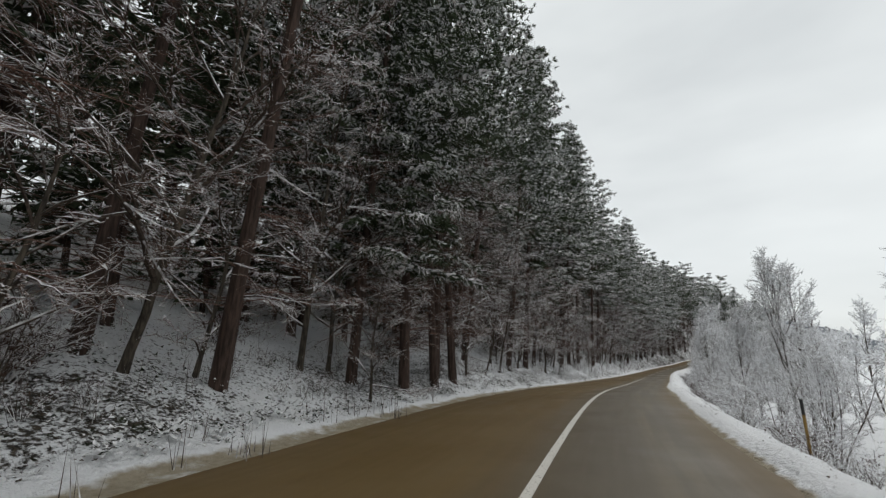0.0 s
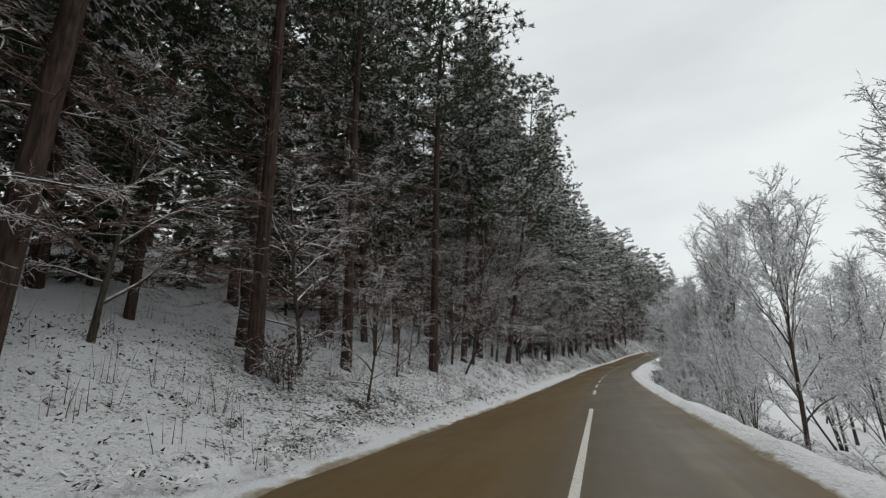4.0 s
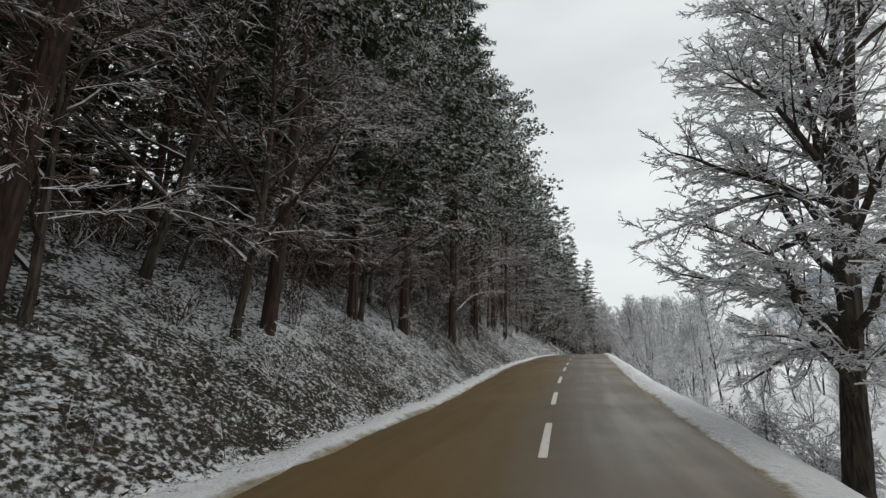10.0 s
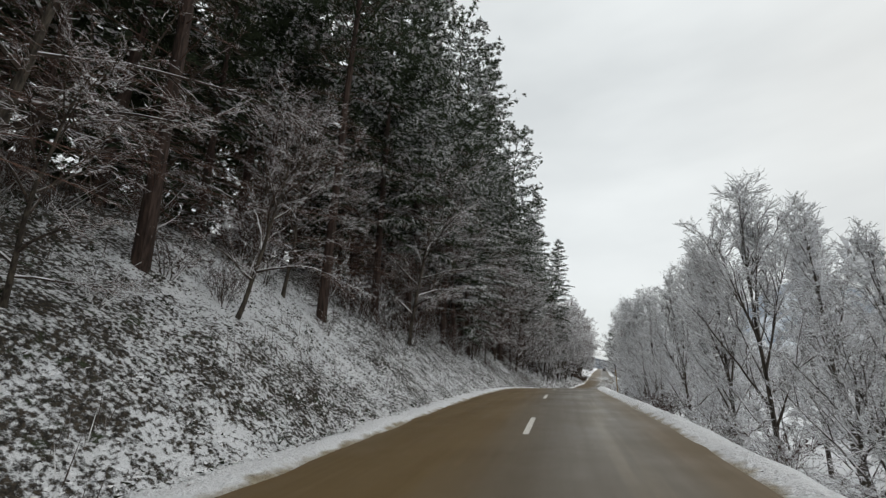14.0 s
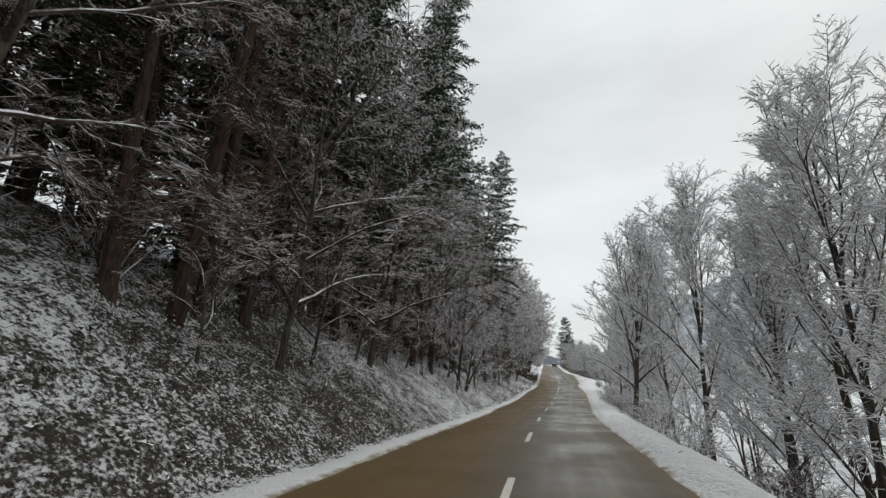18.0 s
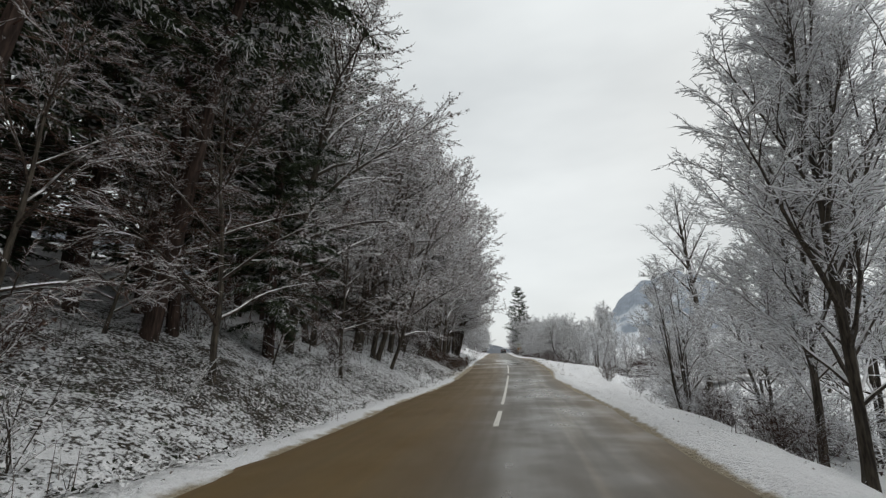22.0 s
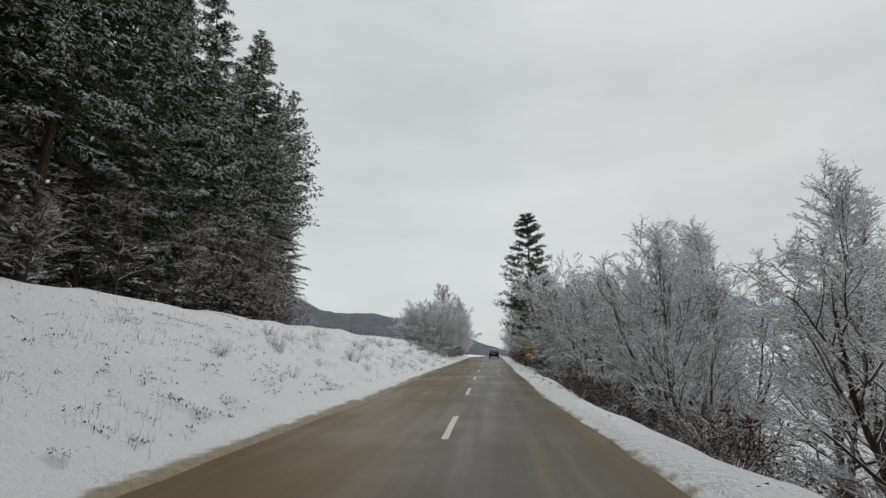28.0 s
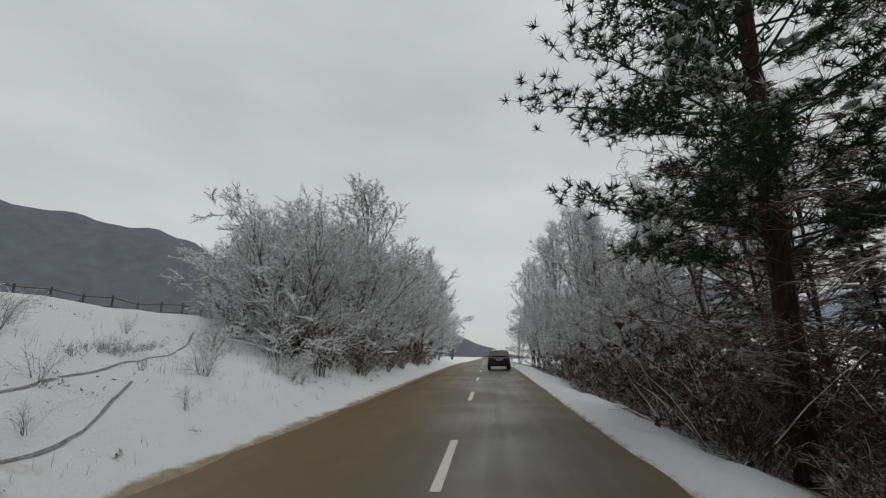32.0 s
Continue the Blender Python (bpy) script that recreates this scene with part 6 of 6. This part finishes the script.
# marker poles on the verge
for s, d, tall, tilt in ((11.1, 4.46, 1.15, 0), (189.0, 3.65, 1.7, 0)):
    p = spot(s, d)
    post = empty("marker_pole")
    pipe("shaft", (0, 0, -0.4), (0, 0, tall - 0.3), 0.027, MAT_POLE, post)
    pipe("tip", (0, 0, tall - 0.3), (0, 0, tall), 0.029, MAT_BLACK, post, "black painted top")
    post.matrix_basis = Matrix.Translation(p.tolist()) @ Matrix.Rotation(radians(tilt), 4, "Y")
    tagged(post, "thin faded yellow snow pole with a black tip in the verge", "pole")

# ---------------- the car ahead ----------------
MAT_CAR = plain("black_car_paint", (0.012, 0.012, 0.014), 0.25, 0.0, 0.1)
MAT_CAR_GLASS = plain("dark_car_glass", (0.02, 0.022, 0.025), 0.08, 0.0, 0.1)
MAT_TYRE = plain("tyre_rubber", (0.015, 0.015, 0.015), 0.9)
MAT_RIM = plain("alloy_rim", (0.3, 0.3, 0.31), 0.35, 0.9)
MAT_RED = plain("red_lamp_glass", (0.25, 0.008, 0.006), 0.2)
MAT_PLATE = plain("pale_plate", (0.45, 0.45, 0.45), 0.5)


def loft(bm, sections):
    """Skin over rings of equal count, closed at both ends."""
    rings = [[bm.verts.new(p) for p in ring] for ring in sections]
    for r0, r1 in zip(rings, rings[1:]):
        for k in range(len(r0)):
            bm.faces.new((r0[k], r0[(k + 1) % len(r0)], r1[(k + 1) % len(r0)], r1[k]))
    bm.faces.new(list(reversed(rings[0])))
    bm.faces.new(rings[-1])
    bmesh.ops.recalc_face_normals(bm, faces=bm.faces[:])


def estate_car():
    car = empty("car")
    # y runs from the tail to the nose; each ring: half width below, at the waist and at the top, and heights
    bm = bmesh.new()
    lower_body = []
    for y, w, z0, z1 in ((-2.2, .74, .42, .86), (-2.12, .86, .32, .98), (-1.5, .90, .26, 1.0), (0, .91, .25, .98), (1.0, .90, .26, .95), (1.75, .87, .28, .86), (2.12, .78, .34, .72), (2.2, .66, .40, .62)):
        lower_body.append([(-w * .94, y, z0), (w * .94, y, z0), (w, y, (z0 + z1) / 2), (w * .95, y, z1), (-w * .95, y, z1), (-w, y, (z0 + z1) / 2)])
    loft(bm, lower_body)
    part("body", bm, MAT_CAR, car, "glossy black car body", 0.03)
    bm = bmesh.new()
    cabin = []
    for y, w, z0, z1 in ((-2.05, .80, .94, 1.0), (-1.75, .74, .96, 1.42), (-1.45, .68, .96, 1.50), (-.3, .68, .95, 1.53), (.35, .67, .94, 1.46), (1.05, .76, .92, .97)):
        cabin.append([(-.84, y, z0), (.84, y, z0), (w, y, z1), (-w, y, z1)])
    loft(bm, cabin)
    part("cabin", bm, MAT_CAR, car, "", 0.03)
    for name, pts in (("rear_window", [(-.62, -2.03, 1.06), (.62, -2.03, 1.06), (.58, -1.82, 1.38), (-.58, -1.82, 1.38)]),
                      ("windscreen", [(.66, 1.0, 1.03), (-.66, 1.0, 1.03), (-.58, .46, 1.41), (.58, .46, 1.41)])):
        bm = bmesh.new()
        f = bm.faces.new([bm.verts.new(p) for p in pts])
        out = bmesh.ops.extrude_face_region(bm, geom=[f])
        push = 0.04 if name == "windscreen" else -0.04
        for v in out["geom"]:
            if isinstance(v, bmesh.types.BMVert):
                v.co += Vector((0, push, 0.03))
        bmesh.ops.recalc_face_normals(bm, faces=bm.faces[:])
        part(name, bm, MAT_CAR_GLASS, car, "dark glass")
    for side in (-1, 1):
        bm = bmesh.new()
        pts = [(-1.6, 1.03), (.85, 1.02), (.3, 1.38), (-.4, 1.44), (-1.45, 1.40)]
        ring = [[bm.verts.new((side * (.845 + off - .13 * (z - 1.0) / .4), y, z)) for y, z in pts] for off in (-0.02, 0.012)]
        for k in range(5):
            bm.faces.new((ring[0][k], ring[0][(k + 1) % 5], ring[1][(k + 1) % 5], ring[1][k]))
        bm.faces.new(ring[1])
        bm.faces.new(list(reversed(ring[0])))
        bmesh.ops.recalc_face_normals(bm, faces=bm.faces[:])
        part("side_window", bm, MAT_CAR_GLASS, car, "dark glass with patches of snow")
        bm = bmesh.new()
        box(bm, (.16, .10, .11), Matrix.Translation((side * .98, .72, 1.06)))
        part("mirror", bm, MAT_CAR, car, "", 0.02)
        bm = bmesh.new()
        box(bm, (.30, .08, .13), Matrix.Translation((side * .62, -2.16, .86)))
        part("tail_light", bm, MAT_RED, car, "red tail light", 0.02)
        bm = bmesh.new()
        box(bm, (.30, .08, .12), Matrix.Translation((side * .58, 2.12, .66)))
        part("headlight", bm, MAT_PLATE, car, "clear headlight", 0.02)
        beam("roof_rail", (side * .60, -1.4, 1.555), (side * .60, .3, 1.535), 0.035, 0.035, MAT_BLACK, car)
        for y in (-1.35, 1.38):
            wheel = empty("wheel")
            wheel.parent = car
            bm = bmesh.new()
            bmesh.ops.create_cone(bm, cap_ends=True, segments=24, radius1=.33, radius2=.33, depth=.22, matrix=Matrix.Translation((side * .80, y, .33)) @ Matrix.Rotation(radians(90), 4, "Y"))
            part("tyre", bm, MAT_TYRE, wheel, "", 0.03)
            bm = bmesh.new()
            bmesh.ops.create_cone(bm, cap_ends=True, segments=20, radius1=.20, radius2=.17, depth=.03, matrix=Matrix.Translation((side * .915, y, .33)) @ Matrix.Rotation(radians(90 * side), 4, "Y"))
            part("rim", bm, MAT_RIM, wheel, "grey alloy rim")
    bm = bmesh.new()
    box(bm, (.52, .03, .12), Matrix.Translation((0, -2.215, .78)))
    part("number_plate", bm, MAT_PLATE, car, "pale blank plate", 0.006)
    bm = bmesh.new()
    box(bm, (1.6, .16, .2), Matrix.Translation((0, -2.16, .46)))
    part("rear_bumper", bm, MAT_BLACK, car, "", 0.04)
    bm = bmesh.new()
    bmesh.ops.create_grid(bm, x_segments=14, y_segments=22, size=0.5, matrix=Matrix.Translation((0, -.62, 1.57)) @ Matrix.Diagonal((1.14, 1.9, 1, 1)))
    for v in bm.verts:
        v.co.z += 0.03 * noise.noise(v.co * 3.0) - 0.05 * (abs(v.co.x) / .57) ** 4 - 0.03 * ((v.co.y + .62) / .95) ** 4
    part("roof_snow", bm, MAT_SNOW, car, "layer of snow on the roof").modifiers.new("thick", "SOLIDIFY").thickness = 0.06
    return tagged(car, "black estate car with snow on its roof on the wet road", "car")


car = estate_car()
at = road_level(np.array(404.0), np.array(1.45)).tolist()
car.matrix_basis = Matrix.Translation(at) @ Matrix.Rotation(radians(heading(404.0)), 4, "Z")


def field_fence():
    """A low fence of thin posts and two rails at the top of the field."""
    fence = empty("field_fence")
    tops = [Vector(spot(384 + 1.6 * k, -23.5 + 0.35 * k).tolist()) for k in range(10)]
    for p in tops:
        pipe("post", p - Vector((0, 0, 0.3)), p + Vector((0, 0, 1.25)), 0.05, MAT_TIMBER, fence, "", 6)
    for p, q in zip(tops, tops[1:]):
        for z in (0.55, 1.1):
            pipe("rail", p + Vector((0, 0, z)), q + Vector((0, 0, z)), 0.03, MAT_TIMBER, fence, "", 5)
    return tagged(fence, "weathered wooden fence at the top of the snowy field", "fence")


field_fence()
